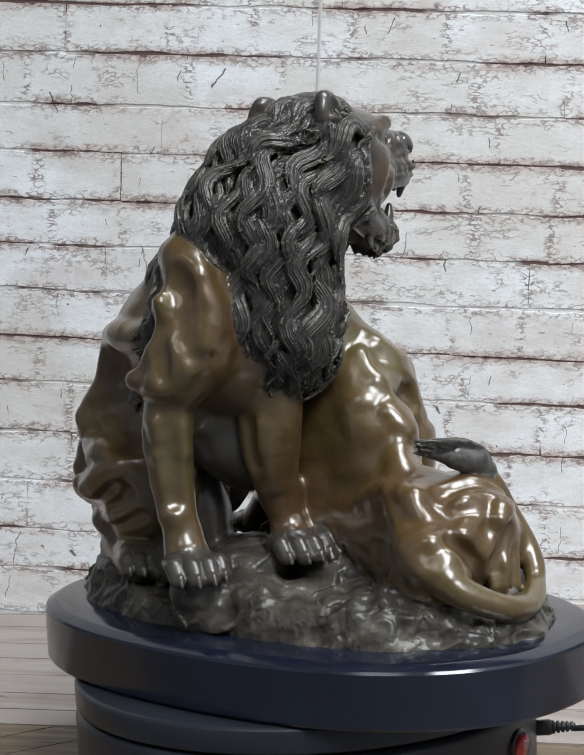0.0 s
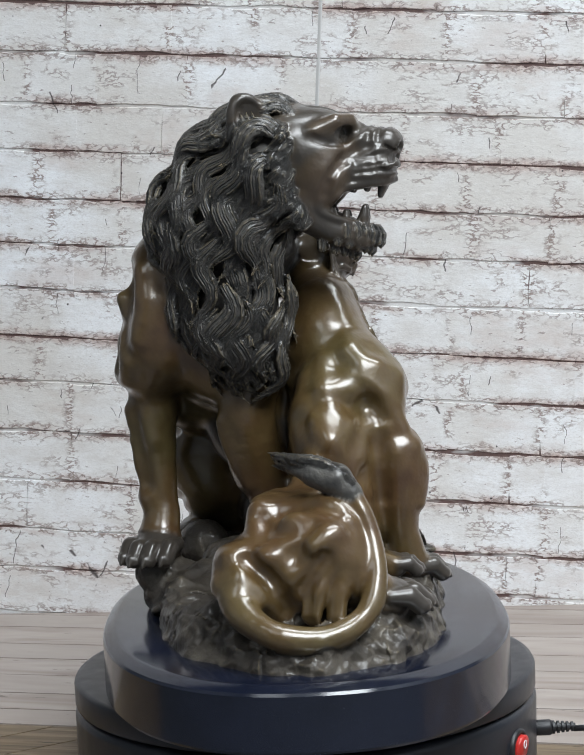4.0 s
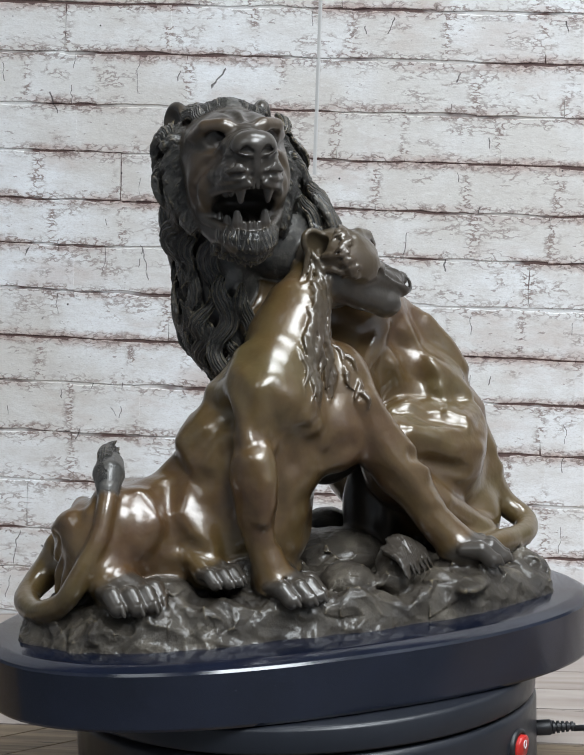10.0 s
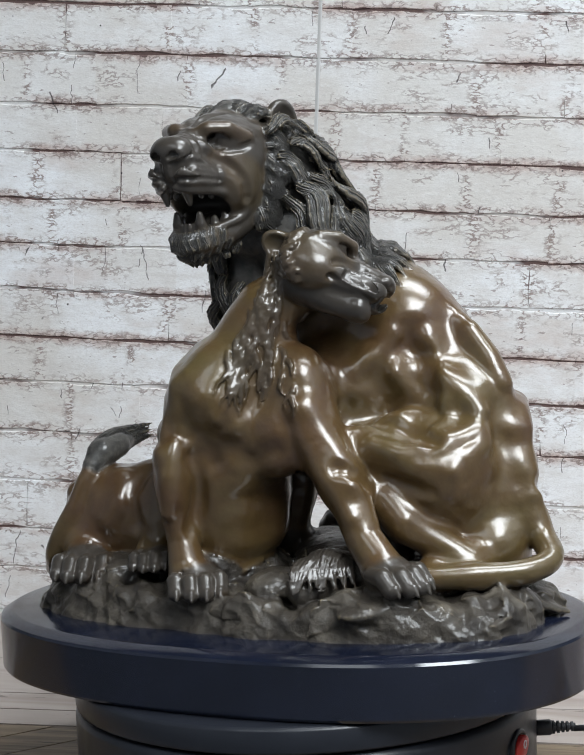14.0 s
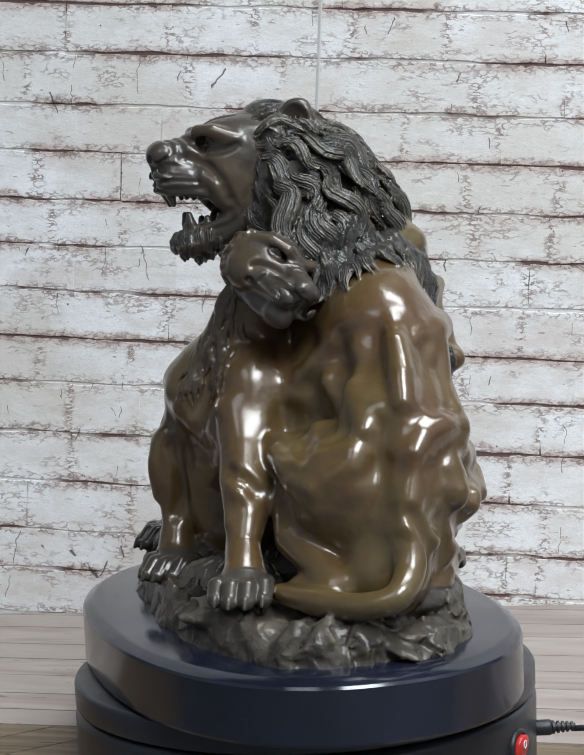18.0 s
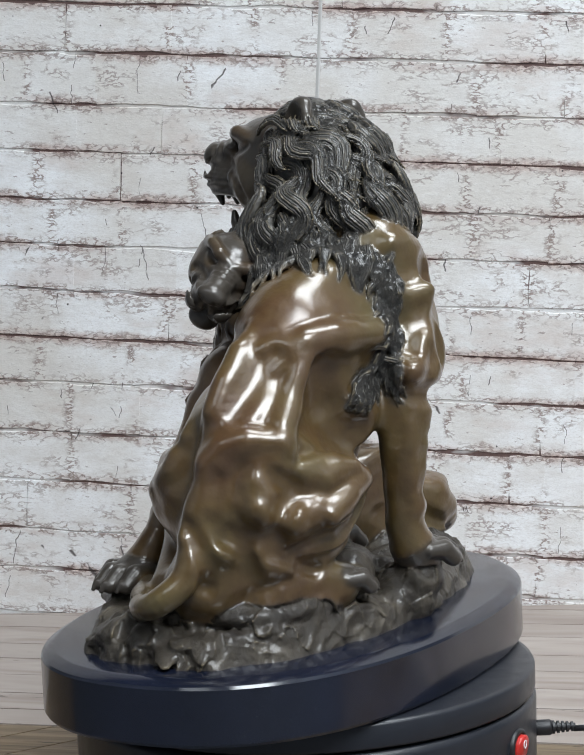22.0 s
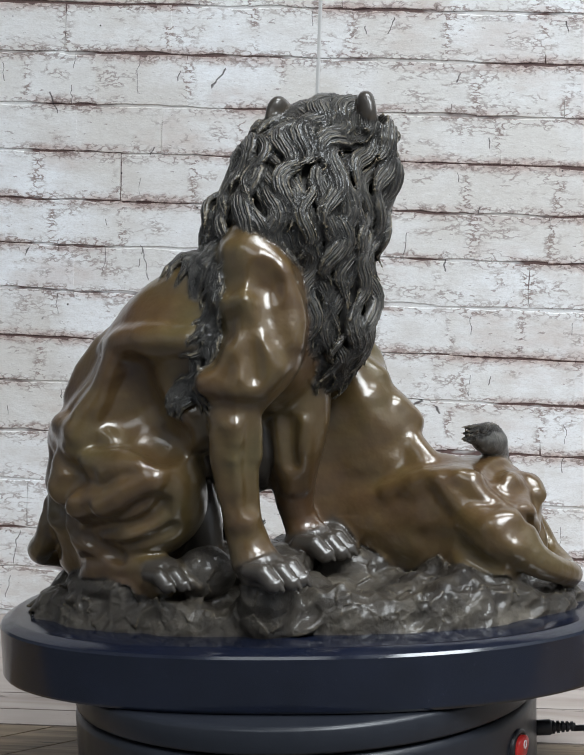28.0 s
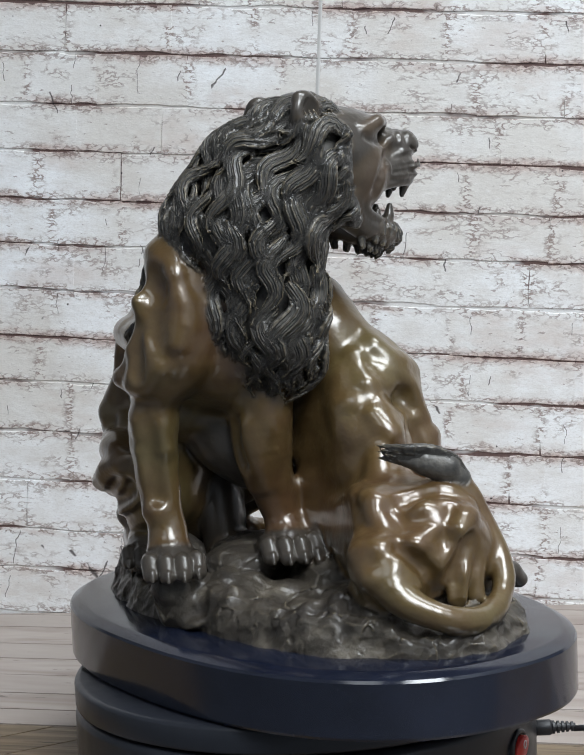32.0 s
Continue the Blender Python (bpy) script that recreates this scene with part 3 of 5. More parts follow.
# skull, forehead and the bridge of the nose
ell(hp(-32, 0, -6), (0.038, 0.035, 0.026), hturn(), 0.01, DARK)
ell(hp(-12, 0, -1), (0.024, 0.026, 0.0175), hturn(-8), 0.010, DARK)
ell(hp(-16, 0, -30), (0.026, 0.030, 0.024), hturn(), 0.012, DARK)
limb([hp(4, 0, -4), hp(18, 0, -6.5), hp(31, 0, -7.5)], [0.0135, 0.0124, 0.0110], 0.006, DARK)
for s in (-1, 1):
    # cheek disc and cheekbone
    ell(hp(-17, 18 * s, -26), (0.023, 0.0150, 0.022), hturn(0, -14 * s), 0.009, FACE)
    limb([hp(10, 12 * s, -11), hp(-2, 19 * s, -12), hp(-22, 26 * s, -12)], [0.006, 0.0070, 0.007], 0.006, FACE)
    # heavy brow over a deep-set eye
    limb([hp(9, 4 * s, 4.5), hp(8, 13 * s, 7.2), hp(0, 23 * s, 7.0), hp(-14, 28 * s, 1)], [0.0050, 0.0056, 0.0054, 0.0046], 0.004, FACE)
    ell(hp(5, 17.5 * s, -0.8), (0.0085, 0.0080, 0.0058), hturn(0, -20 * s), 0.002, cut=True)
    ell(hp(-4.6, 17.0 * s, -0.8), 0.0076, None, 0.001, DARK)
    limb([hp(4, 10 * s, -1.5), hp(2.2, 17.5 * s, 3.4), hp(-5, 25 * s, -0.5)], [0.0017, 0.0021, 0.0017], 0.001, DARK)
    limb([hp(4, 10 * s, -2.5), hp(2.0, 17 * s, -5.2), hp(-5, 24 * s, -2.5)], [0.0017, 0.0020, 0.0017], 0.001, DARK)
    # whisker pads and the side of the muzzle
    ell(hp(23.5, 9.2 * s, -20.5), (0.0168, 0.0115, 0.0122), hturn(6), 0.004, DARK)
    ell(hp(10, 13.5 * s, -23), (0.0165, 0.0105, 0.0105), hturn(12), 0.006, DARK)
    limb([hp(31, 7 * s, -6), hp(16, 10 * s, -7)], [0.0070, 0.0078], 0.006, DARK)
    limb([hp(-27, 20 * s, -46), hp(-8, 15 * s, -60), hp(9, 8 * s, -66)], [0.0125, 0.0090, 0.0085], 0.007, DARK)
ell(hp(12, 0, -67), (0.0125, 0.0135, 0.0085), hturn(16), 0.005, DARK)
# the open mouth, clear from side to side in front
ell(hp(21, 0, -43.0), (0.024, 0.030, 0.0100), hturn(8), 0.002, cut=True)
ell(hp(2, 0, -44.0), (0.024, 0.0205, 0.0088), hturn(8), 0.003, cut=True)
ell(hp(-3, 0, -54.5), (0.019, 0.0105, 0.0055), hturn(18), 0.002, DARK)
limb([hp(-12, 0, -48), hp(-2, 0, -50), hp(10, 0, -54)], [0.0012, 0.0014, 0.0010], 0.0015, cut=True)
for s in (-1, 1):
    # lips: rolled along the pads, folded at the corner, drooping along the jaw
    cord([hp(36, 5 * s, -30), hp(29, 12.5 * s, -31.5), hp(16, 18 * s, -32.5), hp(2, 22 * s, -35), hp(-9, 25 * s, -40), hp(-13, 25.5 * s, -46), hp(-8, 23 * s, -51.5), hp(3, 17 * s, -56), hp(13, 10.5 * s, -60)],
         [0.0024, 0.0030, 0.0030, 0.0031, 0.0034, 0.0036, 0.0032, 0.0028, 0.0026], 0.0015, DARK)
    # teeth
    limb([hp(27.5, 9 * s, -28), hp(28.5, 9 * s, -34), hp(26.5, 8.8 * s, -40.5)], [0.0042, 0.0035, 0.0018], 0.001, DARK)
    limb([hp(19, 12.5 * s, -30), hp(18, 12.5 * s, -36)], [0.0032, 0.0019], 0.001, DARK)
    limb([hp(9, 14 * s, -31), hp(9, 14 * s, -36)], [0.0032, 0.0021], 0.001, DARK)
    limb([hp(13, 8.5 * s, -60), hp(15.5, 9 * s, -54), hp(16.5, 9 * s, -47.5)], [0.0046, 0.0038, 0.0022], 0.001, DARK)
    limb([hp(4, 12.5 * s, -56), hp(4.5, 12.5 * s, -50.5)], [0.0036, 0.0024], 0.001, DARK)
    limb([hp(-4, 15 * s, -52), hp(-4, 15 * s, -48)], [0.0032, 0.0022], 0.001, DARK)
for o in (-4.6, -1.6, 1.6, 4.6):
    limb([hp(33 - abs(o) * 0.35, o, -28), hp(32.5 - abs(o) * 0.35, o, -32.5)], [0.0017, 0.0013], 0.0006, DARK)
    limb([hp(18 - abs(o) * 0.35, o, -59), hp(18.5 - abs(o) * 0.35, o, -54)], [0.0016, 0.0013], 0.0006, DARK)
# nose leather with flared nostrils, and the lip under it
ell(hp(27, 0, -17), (0.0125, 0.0105, 0.0110), hturn(), 0.003, DARK)
ell(hp(34, 0, -6.5), (0.0066, 0.0106, 0.0062), hturn(-10), 0.006, DARK)
for s in (-1, 1):
    ell(hp(34, 8.6 * s, -8.5), (0.0060, 0.0046, 0.0052), hturn(), 0.003, DARK)
    limb([hp(41, 3.6 * s, -10.5), hp(40.2, 6.6 * s, -9.0), hp(37.5, 10.2 * s, -9.5)], [0.0016, 0.0026, 0.0014], 0.001, cut=True)
    limb([hp(37, 11.5 * s, -12.5), hp(31, 14 * s, -9)], [0.0012, 0.0010], 0.001, cut=True)
limb([hp(42, 0, -13), hp(40, 0, -29)], [0.0010, 0.0015], 0.001, cut=True)
# forelock: a combed crest between the ears
cord([hp(-26, 0, 13), hp(-36, -2, 17), hp(-50, -2, 16), hp(-64, -1, 8)], [0.006, 0.0110, 0.0120, 0.010], 0.004, HAIR)
for j, o in enumerate((-20, 20, -14, 14, -8, 8, -3, 3)):
    g = 4 * math.sin(2.1 * j)
    q = [hp(-19, o * 0.75, 12), hp(-28, o + 1, 19 + 0.2 * g - 0.3 * abs(o)), hp(-40 + g, o * 1.1 - 1, 26 - 0.35 * abs(o)), hp(-54 + g, o * 1.3 + 1, 24 - 0.5 * abs(o)), hp(-68 + g, o * 1.5, 14 - 0.6 * abs(o)), hp(-82 + g, o * 1.7, 2)]
    q, w = spline(q, [0.0020, 0.0050, 0.0066, 0.0066, 0.0050, 0.0012], 3)
    lock(q, w, [unit(HR * o / 30 + np.array((0, 0, 1.0)))] * len(q), 0.6, 5.0, 0.0013, 0.0008)
# chin beard: short locks hanging along the jaw's rim
for row in range(3):
    for i in range(13 - row):
        o = (i / (12 - row) - 0.5) * 2
        f0, u0 = (26, -67) if row == 0 else (20, -72) if row == 1 else (10, -75)
        root = hp(f0 - 22 * o * o, 17.5 * o, u0 + 1.5 + 6 * o * o)
        n = unit(HF * (1 - 0.5 * abs(o)) + HR * 0.9 * o + np.array((0, 0, -0.6)))
        wav = HR * 0.0012 * rng.uniform(-1, 1)
        lock([root - n * 0.001 + np.array((0, 0, 0.004)), root + n * 0.001 + wav, root + n * 0.0008 - wav + np.array((0, 0, -0.005)), root - n * 0.0008 + np.array((0, 0, -0.0100 + 0.003 * abs(o)))],
             [0.0026, 0.0038, 0.0032, 0.0009], [n] * 4, 0.8, 2.0, 0.0009, 0.0006)
# lower lip rolled over the rim
cord([hp(-4, 17, -56), hp(9, 12.5, -60.5), hp(18, 7, -62.5), hp(20, 0, -63), hp(18, -7, -62.5), hp(9, -12.5, -60.5), hp(-4, -17, -56)], [0.0026, 0.0028, 0.0028, 0.0028, 0.0028, 0.0028, 0.0026], 0.0015, DARK)
# neck and mane body
for s in (-1, 1):
    ell(hp(-46, 20 * s, -22), (0.020, 0.021, 0.029), hturn(), 0.006, HAIR)
ell((0.002, -0.030, 0.360), (0.041, 0.039, 0.034), None, 0.006, HAIR)
ell((-0.011, -0.040, 0.333), (0.045, 0.038, 0.040), None, 0.006, HAIR)
ell((-0.020, -0.010, 0.322), (0.033, 0.029, 0.033), None, 0.006, HAIR)
ell((-0.004, -0.044, 0.289), (0.036, 0.025, 0.045), None, 0.006, HAIR)
ell((0.001, -0.036, 0.252), (0.021, 0.016, 0.026), None, 0.006, HAIR)

# ---- lioness: trunk
ell((0.040, 0.012, 0.205), (0.034, 0.034, 0.052), (0, 12, 0), 0.012)
ell((0.026, 0.014, 0.244), (0.029, 0.027, 0.034), None, 0.014)
limb([(0.026, 0.012, 0.255), (0.017, 0.018, 0.276), (0.003, 0.022, 0.289)], [0.025, 0.022, 0.018], 0.008)
ell((0.056, -0.014, 0.180), (0.028, 0.032, 0.044), (0, 0, 30), 0.02)
ell((0.052, 0.004, 0.165), (0.030, 0.028, 0.042), None, 0.015)
ell((0.080, -0.055, 0.142), (0.032, 0.040, 0.032), (0, 0, 25), 0.02)
ell((0.101, -0.082, 0.130), (0.034, 0.036, 0.032), (0, 0, 30), 0.015)
ell((0.076, -0.088, 0.150), (0.013, 0.015, 0.015), None, 0.014)
ell((0.085, -0.105, 0.116), (0.028, 0.032, 0.026), None, 0.014)
limb([(0.047, 0.000, 0.135), (0.062, -0.030, 0.125), (0.090, -0.078, 0.118)], [0.027, 0.030, 0.032], 0.012)
ell((0.046, 0.002, 0.138), (0.028, 0.024, 0.046), None, 0.012)
ell((0.018, 0.042, 0.196), (0.020, 0.020, 0.028), None, 0.010)
limb([(0.024, 0.004, 0.132), (0.022, 0.005, 0.155), (0.024, 0.010, 0.200)], [0.018, 0.019, 0.022], 0.012)
# her right foreleg
ell((0.057, 0.016, 0.222), (0.020, 0.023, 0.032), None, 0.012)
limb([(0.058, 0.018, 0.228), (0.074, 0.013, 0.195), (0.081, 0.014, 0.175)], [0.018, 0.0185, 0.015], 0.01)
limb([(0.084, 0.014, 0.180), (0.085, 0.016, 0.150), (0.083, 0.019, 0.128), (0.081, 0.024, 0.110)], [0.015, 0.0125, 0.011, 0.013], 0.006)
paw((0.078, 0.034, 0.101), 78, 0.95)
# her left foreleg, reaching over
ell((0.004, 0.038, 0.225), (0.020, 0.022, 0.030), None, 0.012)
limb([(0.004, 0.040, 0.222), (-0.004, 0.056, 0.188), (-0.011, 0.074, 0.165)], [0.019, 0.018, 0.0155], 0.01)
limb([(-0.011, 0.074, 0.165), (-0.015, 0.086, 0.148), (-0.017, 0.095, 0.132), (-0.024, 0.106, 0.118)], [0.0155, 0.013, 0.0115, 0.013], 0.006)
paw((-0.029, 0.117, 0.109), 112, 0.98)
# her hind legs, both thrown to one side
ell((0.114, -0.074, 0.136), (0.022, 0.027, 0.032), (0, 0, 30), 0.012)
limb([(0.120, -0.086, 0.140), (0.132, -0.072, 0.118), (0.133, -0.060, 0.106)], [0.020, 0.016, 0.013], 0.008)
paw((0.137, -0.050, 0.104), 62, 1.0)
limb([(0.080, -0.030, 0.140), (0.094, -0.020, 0.122), (0.098, -0.014, 0.115)], [0.016, 0.011, 0.010], 0.006)
paw((0.099, -0.006, 0.112), 70, 0.72)
# her tail: along the ground, up over the haunch
cord([(0.080, -0.122, 0.128), (0.096, -0.137, 0.108), (0.123, -0.137, 0.096), (0.143, -0.114, 0.092), (0.151, -0.088, 0.102), (0.148, -0.074, 0.122), (0.139, -0.067, 0.143), (0.131, -0.067, 0.160), (0.122, -0.069, 0.172)],
     [0.015, 0.0105, 0.0086, 0.0076, 0.0068, 0.0062, 0.0058, 0.0055, 0.0052], 0.004)
limb([(0.124, -0.069, 0.170), (0.116, -0.073, 0.178), (0.104, -0.079, 0.182), (0.090, -0.086, 0.185)], [0.0075, 0.0105, 0.009, 0.003], 0.002, HAIR)

# ---- lioness: head, laid over the lion's back
QF = unit((-0.745, 0.530, -0.405))
QS = np.array((0.286, 0.802, 0.525))
QS = unit(QS - QF * (QF @ QS))
QU = np.cross(QF, QS)
if QU[2] < 0:
    QU = -QU
QE = np.array((-0.0294, 0.0393, 0.3085))
QM = Matrix(((QF[0], QS[0], QU[0]), (QF[1], QS[1], QU[1]), (QF[2], QS[2], QU[2])))


def qp(f, s, u):
    return QE + QF * f / 1000 + QS * s / 1000 + QU * u / 1000


ell(qp(-21, 1, -14), (0.021, 0.023, 0.0165), QM, 0.008, FACE)
ell(qp(-12, 0, -9), (0.024, 0.024, 0.018), QM, 0.008, DARK)
limb([qp(-4, 0, -5), qp(14, 0, -6.5), qp(33, 0, -8)], [0.0115, 0.0095, 0.0080], 0.006, DARK)
for s in (-1, 1):
    ell(qp(-13, 16 * s, -20), (0.021, 0.0125, 0.0165), QM, 0.005, FACE)
    limb([qp(6, 4 * s, 1), qp(5, 11 * s, 4.5), qp(-4, 19 * s, 3), qp(-14, 23 * s, -3)], [0.0038, 0.0044, 0.0042, 0.004], 0.003, FACE)
    ell(qp(3, 13.5 * s, -2.5), (0.0085, 0.0070, 0.0046), QM, 0.002, cut=True)
    ell(qp(-4.5, 13.0 * s, -3), 0.0056, None, 0.001, DARK)
    limb([qp(3, 8 * s, -3), qp(1.4, 13.5 * s, 0.2), qp(-4, 19 * s, -3)], [0.0013, 0.0016, 0.0013], 0.001, DARK)
    limb([qp(3, 8 * s, -4), qp(1.0, 13.5 * s, -6.2), qp(-4, 18.5 * s, -4.5)], [0.0013, 0.0016, 0.0013], 0.001, DARK)
    limb([qp(8, 9 * s, -9), qp(-4, 17 * s, -11), qp(-18, 22 * s, -11)], [0.0050, 0.0060, 0.0055], 0.005, FACE)
    ell(qp(25, 8.2 * s, -17), (0.0155, 0.0096, 0.0094), QM, 0.003, DARK)
    ell(qp(8, 11 * s, -19), (0.0140, 0.0090, 0.0090), QM, 0.005, DARK)
    ell(qp(35, 5.8 * s, -7.5), (0.0048, 0.0042, 0.0045), QM, 0.002, DARK)
    ell(qp(40, 4.9 * s, -8.5), (0.0055, 0.0028, 0.0025), QM, 0.001, cut=True)
ell(qp(35, 0, -7), (0.0058, 0.0084, 0.0060), QM, 0.003, DARK)
# jaw, with the mouth just open
limb([qp(-16, 0, -27), qp(4, 0, -30), qp(22, 0, -30.5)], [0.0150, 0.0115, 0.0090], 0.005, DARK)
ell(qp(27, 0, -31), (0.0085, 0.0100, 0.0070), QM, 0.004, DARK)
for s in (-1, 1):
    q, w = spline([qp(41, 0, -24.5), qp(35, 9 * s, -26), qp(20, 16 * s, -26.5), qp(4, 20 * s, -25.5)], [0.0014, 0.0018, 0.0022, 0.0026], 5)
    limb(q, w, 0.0012, cut=True)
# her right ear, laid back: a pointed cup
ew = unit((0.80, -0.17, 0.57))
en = unit(np.array((0.40, 0.90, -0.10)) - ew * (np.array((0.40, 0.90, -0.10)) @ ew))
em = np.stack([ew, en, np.cross(ew, en)], 1)
ear = Matrix([list(r) for r in em])
ell(np.array((0.0090, 0.0262, 0.3185)) + en * 0.003, (0.0140, 0.0056, 0.0098), ear, 0.003, FACE)
ell(np.array((0.0100, 0.0262, 0.3190)) + en * 0.0080, (0.0122, 0.0056, 0.0072), ear, 0.0015, cut=True)
ell(qp(-34, -21, 2), (0.0085, 0.0050, 0.0085), QM, 0.003)


# ---- hair: locks grown over a body's surface along a flow
def ell_d(p, c, r):
    q = (np.asarray(p) - c) / r
    k0, k1 = np.linalg.norm(q), np.linalg.norm(q / r)
    return k0 * (k0 - 1) / (k1 + 1e-9)


MANE = [((0.002, -0.030, 0.360), (0.046, 0.044, 0.039)), ((-0.020, -0.010, 0.322), (0.038, 0.034, 0.038)), ((-0.011, -0.040, 0.333), (0.050, 0.043, 0.045)),
        ((-0.004, -0.044, 0.289), (0.041, 0.030, 0.050)), ((0.001, -0.036, 0.252), (0.026, 0.021, 0.031)), (tuple(hp(-38, 0, -6)), (0.037, 0.035, 0.030)),
        (tuple(hp(-46, 20, -22)), (0.024, 0.024, 0.033)), (tuple(hp(-46, -24, -20)), (0.025, 0.025, 0.035))]
MANE = [(np.array(c), np.array(r)) for c, r in MANE]


def mane_d(p):
    ds = np.array([ell_d(p, c, r) for c, r in MANE])
    return -np.log(np.exp(-ds * 320).sum()) / 320


def mane_n(p):
    e = 0.001
    return unit([mane_d(p + np.eye(3)[i] * e) - mane_d(p - np.eye(3)[i] * e) for i in range(3)])


def grow(start, length, width, lift):
    """One lock: rooted at start, combed along the flow in long shallow waves, its tip turned out."""
    p = np.array(start, float)
    for _ in range(3):
        p -= mane_n(p) * mane_d(p)
    pts, ups, wid = [], [], []
    steps = max(8, int(length / 0.0042))
    ph = 3.0 * math.sin(38 * p[0] + 21 * p[2]) + 2.0 * math.sin(44 * p[1] + 30 * p[2]) + rng.uniform(-0.9, 0.9)
    wavelength = rng.uniform(0.036, 0.052)
    swing = rng.uniform(0.55, 1.0)
    for i in range(steps):
        n = mane_n(p)
        t = i / (steps - 1)
        pts.append(p + n * (lift * math.sin(math.pi * min(1, 0.12 + 0.7 * t)) + 0.0045 * max(0, t - 0.72) / 0.28 + 0.0012 * math.sin(ph * 1.3 + 9 * t)))
        ups.append(unit(n + 0.35 * math.sin(ph + 6 * t) * np.cross(n, (0, 0, 1.0))))
        wid.append(width * min(1, 0.5 + 1.8 * t) * (1 if t < 0.45 else max(0.09, 1 - ((t - 0.45) / 0.55) ** 1.3)))
        away = p - hp(12, 0, -24)
        low = min(1, max(0, (0.396 - p[2]) / 0.05))
        flow = unit(away) * (1.1 - 0.70 * low) + np.array((0, 0, -1.0)) * (0.12 + 1.05 * low) - HF * 0.30 * (1 - low)
        flow = unit(flow - n * (flow @ n))
        flow = unit(flow + np.cross(n, flow) * swing * math.sin(ph + 2 * math.pi * t * length / wavelength))
        p = p + flow * length / (steps - 1)
        p -= mane_n(p) * mane_d(p)
    lock(pts, wid, ups, thick=0.52, grooves=3.6, depth=0.0018, k=0.0005)


golden = math.pi * (3 - math.sqrt(5))
seeds = []
for centre, n, lo, hi in ((np.array((-0.002, -0.032, 0.345)), 190, 0.312, 0.45), (np.array((0.0, -0.040, 0.285)), 140, 0.236, 0.312)):
    for i in range(n):
        z = 1 - 2 * (i + 0.5) / n
        r = math.sqrt(1 - z * z)
        p = centre + np.array((r * math.cos(golden * i), r * math.sin(golden * i), z)) * 0.09
        for _ in range(6):
            p = p - mane_n(p) * mane_d(p)
        rel = p - HE
        f, rr, uu = rel @ HF, rel @ HR, rel[2]
        if f > -0.026 - 0.20 * max(0, -uu - 0.03) and uu > -0.085:
            continue
        if not lo <= p[2] < hi or (p[2] < 0.30 and p[1] > -0.012):
            continue
        seeds.append(p)
seeds.sort(key=lambda p: p[2])
for p in seeds:
    high = p[2] > 0.27
    grow(p, rng.uniform(0.046, 0.080) * (1 if high else 0.6), rng.uniform(0.0050, 0.0092) * (1 if high else 0.7), rng.uniform(-0.002, 0.0075))


# ears: cupped leaves opening outwards, standing clear of the hair
for s in (-1, 1):
    e = hp(-56, 29.5 * s, 12)
    ell(e - np.array((0, 0, 0.008)), (0.0130, 0.0085, 0.0120), hturn(0, 24 * s), 0.003, HAIR)
    ell(e, (0.0130, 0.0068, 0.0155), hturn(0, 24 * s), 0.002, DARK)
    ell(hp(-60, 28.5 * s, 21.5), (0.0060, 0.0042, 0.0055), hturn(0, 24 * s), 0.003, DARK)
    ell(e + HR * 0.0062 * s + HF * 0.0030 + np.array((0, 0, 0.001)), (0.0100, 0.0064, 0.0120), hturn(0, 24 * s), 0.0015, cut=True)
    for j in range(4):
        a = e + HF * (0.006 - 0.0035 * j) + HR * 0.003 * s
        lock([a + np.array((0, 0, -0.010)), a + np.array((0, 0, -0.003)) + HR * 0.002 * s, a + np.array((0, 0, 0.004)) - HF * 0.002], [0.0024, 0.0022, 0.0006], [HR * s] * 3, 0.6, 2.0, 0.0008, 0.0008)


def tuft(pts, normal, n, length, width, spread, down=(0, 0, -1), kind=HAIR, lift=0.0016):
    """Small overlapping locks along a line of points, like a strip of fur."""
    pts = np.asarray(pts, float)
    normal = unit(normal)
    for i in range(n):
        t = i / max(1, n - 1) * (len(pts) - 1)
        j = min(int(t), len(pts) - 2)
        p = pts[j] + (pts[j + 1] - pts[j]) * (t - j)
        d = unit(np.asarray(down, float) + rng.uniform(-0.25, 0.25, 3))
        d = unit(d - normal * (d @ normal))
        sd = np.cross(normal, d)
        p = on_skin(p + sd * rng.uniform(-spread, spread))
        normal = normal_at(p)
        d = unit(d - normal * (d @ normal))
        sd = np.cross(normal, d)
        ph = rng.uniform(0, 6.28)
        q = [on_skin(p + d * length * s + sd * 0.0022 * math.sin(ph + 5 * s)) + normal * (lift * math.sin(3.1 * s)) for s in (0, 0.25, 0.5, 0.75, 1.0)]
        lock(q, [width * 0.7, width, width * 0.85, width * 0.5, 0.0006], [normal_at(v) for v in q], 0.65, 2.0, 0.0006, 0.0007, kind)


# ---- modelling of the hides: muscle ridges and creases laid along the surface
SKIN = FIELD


def normal_at(p):
    i = np.clip(((np.asarray(p) - LO) / STEP).round().astype(int), 3, DIM - 4)
    g = []
    for k in range(3):
        e = np.zeros(3, int)
        e[k] = 3
        g.append(SKIN[tuple(i + e)] - SKIN[tuple(i - e)])
    return unit(np.array(g, float) + 1e-9)


def on_skin(p):
    p = np.asarray(p, float)
    for _ in range(4):
        i = np.clip(((p - LO) / STEP).round().astype(int), 3, DIM - 4)
        v = float(SKIN[tuple(i)])
        if abs(v) > 0.02:
            break
        p = p - normal_at(p) * v * 0.8
    return p


def ridge(pts, r=0.008, rise=0.0028, k=0.010, kind=HIDE):
    """A muscle that stands rise above the skin, with round ends."""
    P = [on_skin(p) for p in pts]
    n = len(P)
    R = [r * (1 if 0 < i < n - 1 else 0.75) for i in range(n)] if n > 2 else [r] * n
    limb([p - normal_at(p) * (q - 0.72 * rise) for p, q in zip(P, R)], R, k, kind)


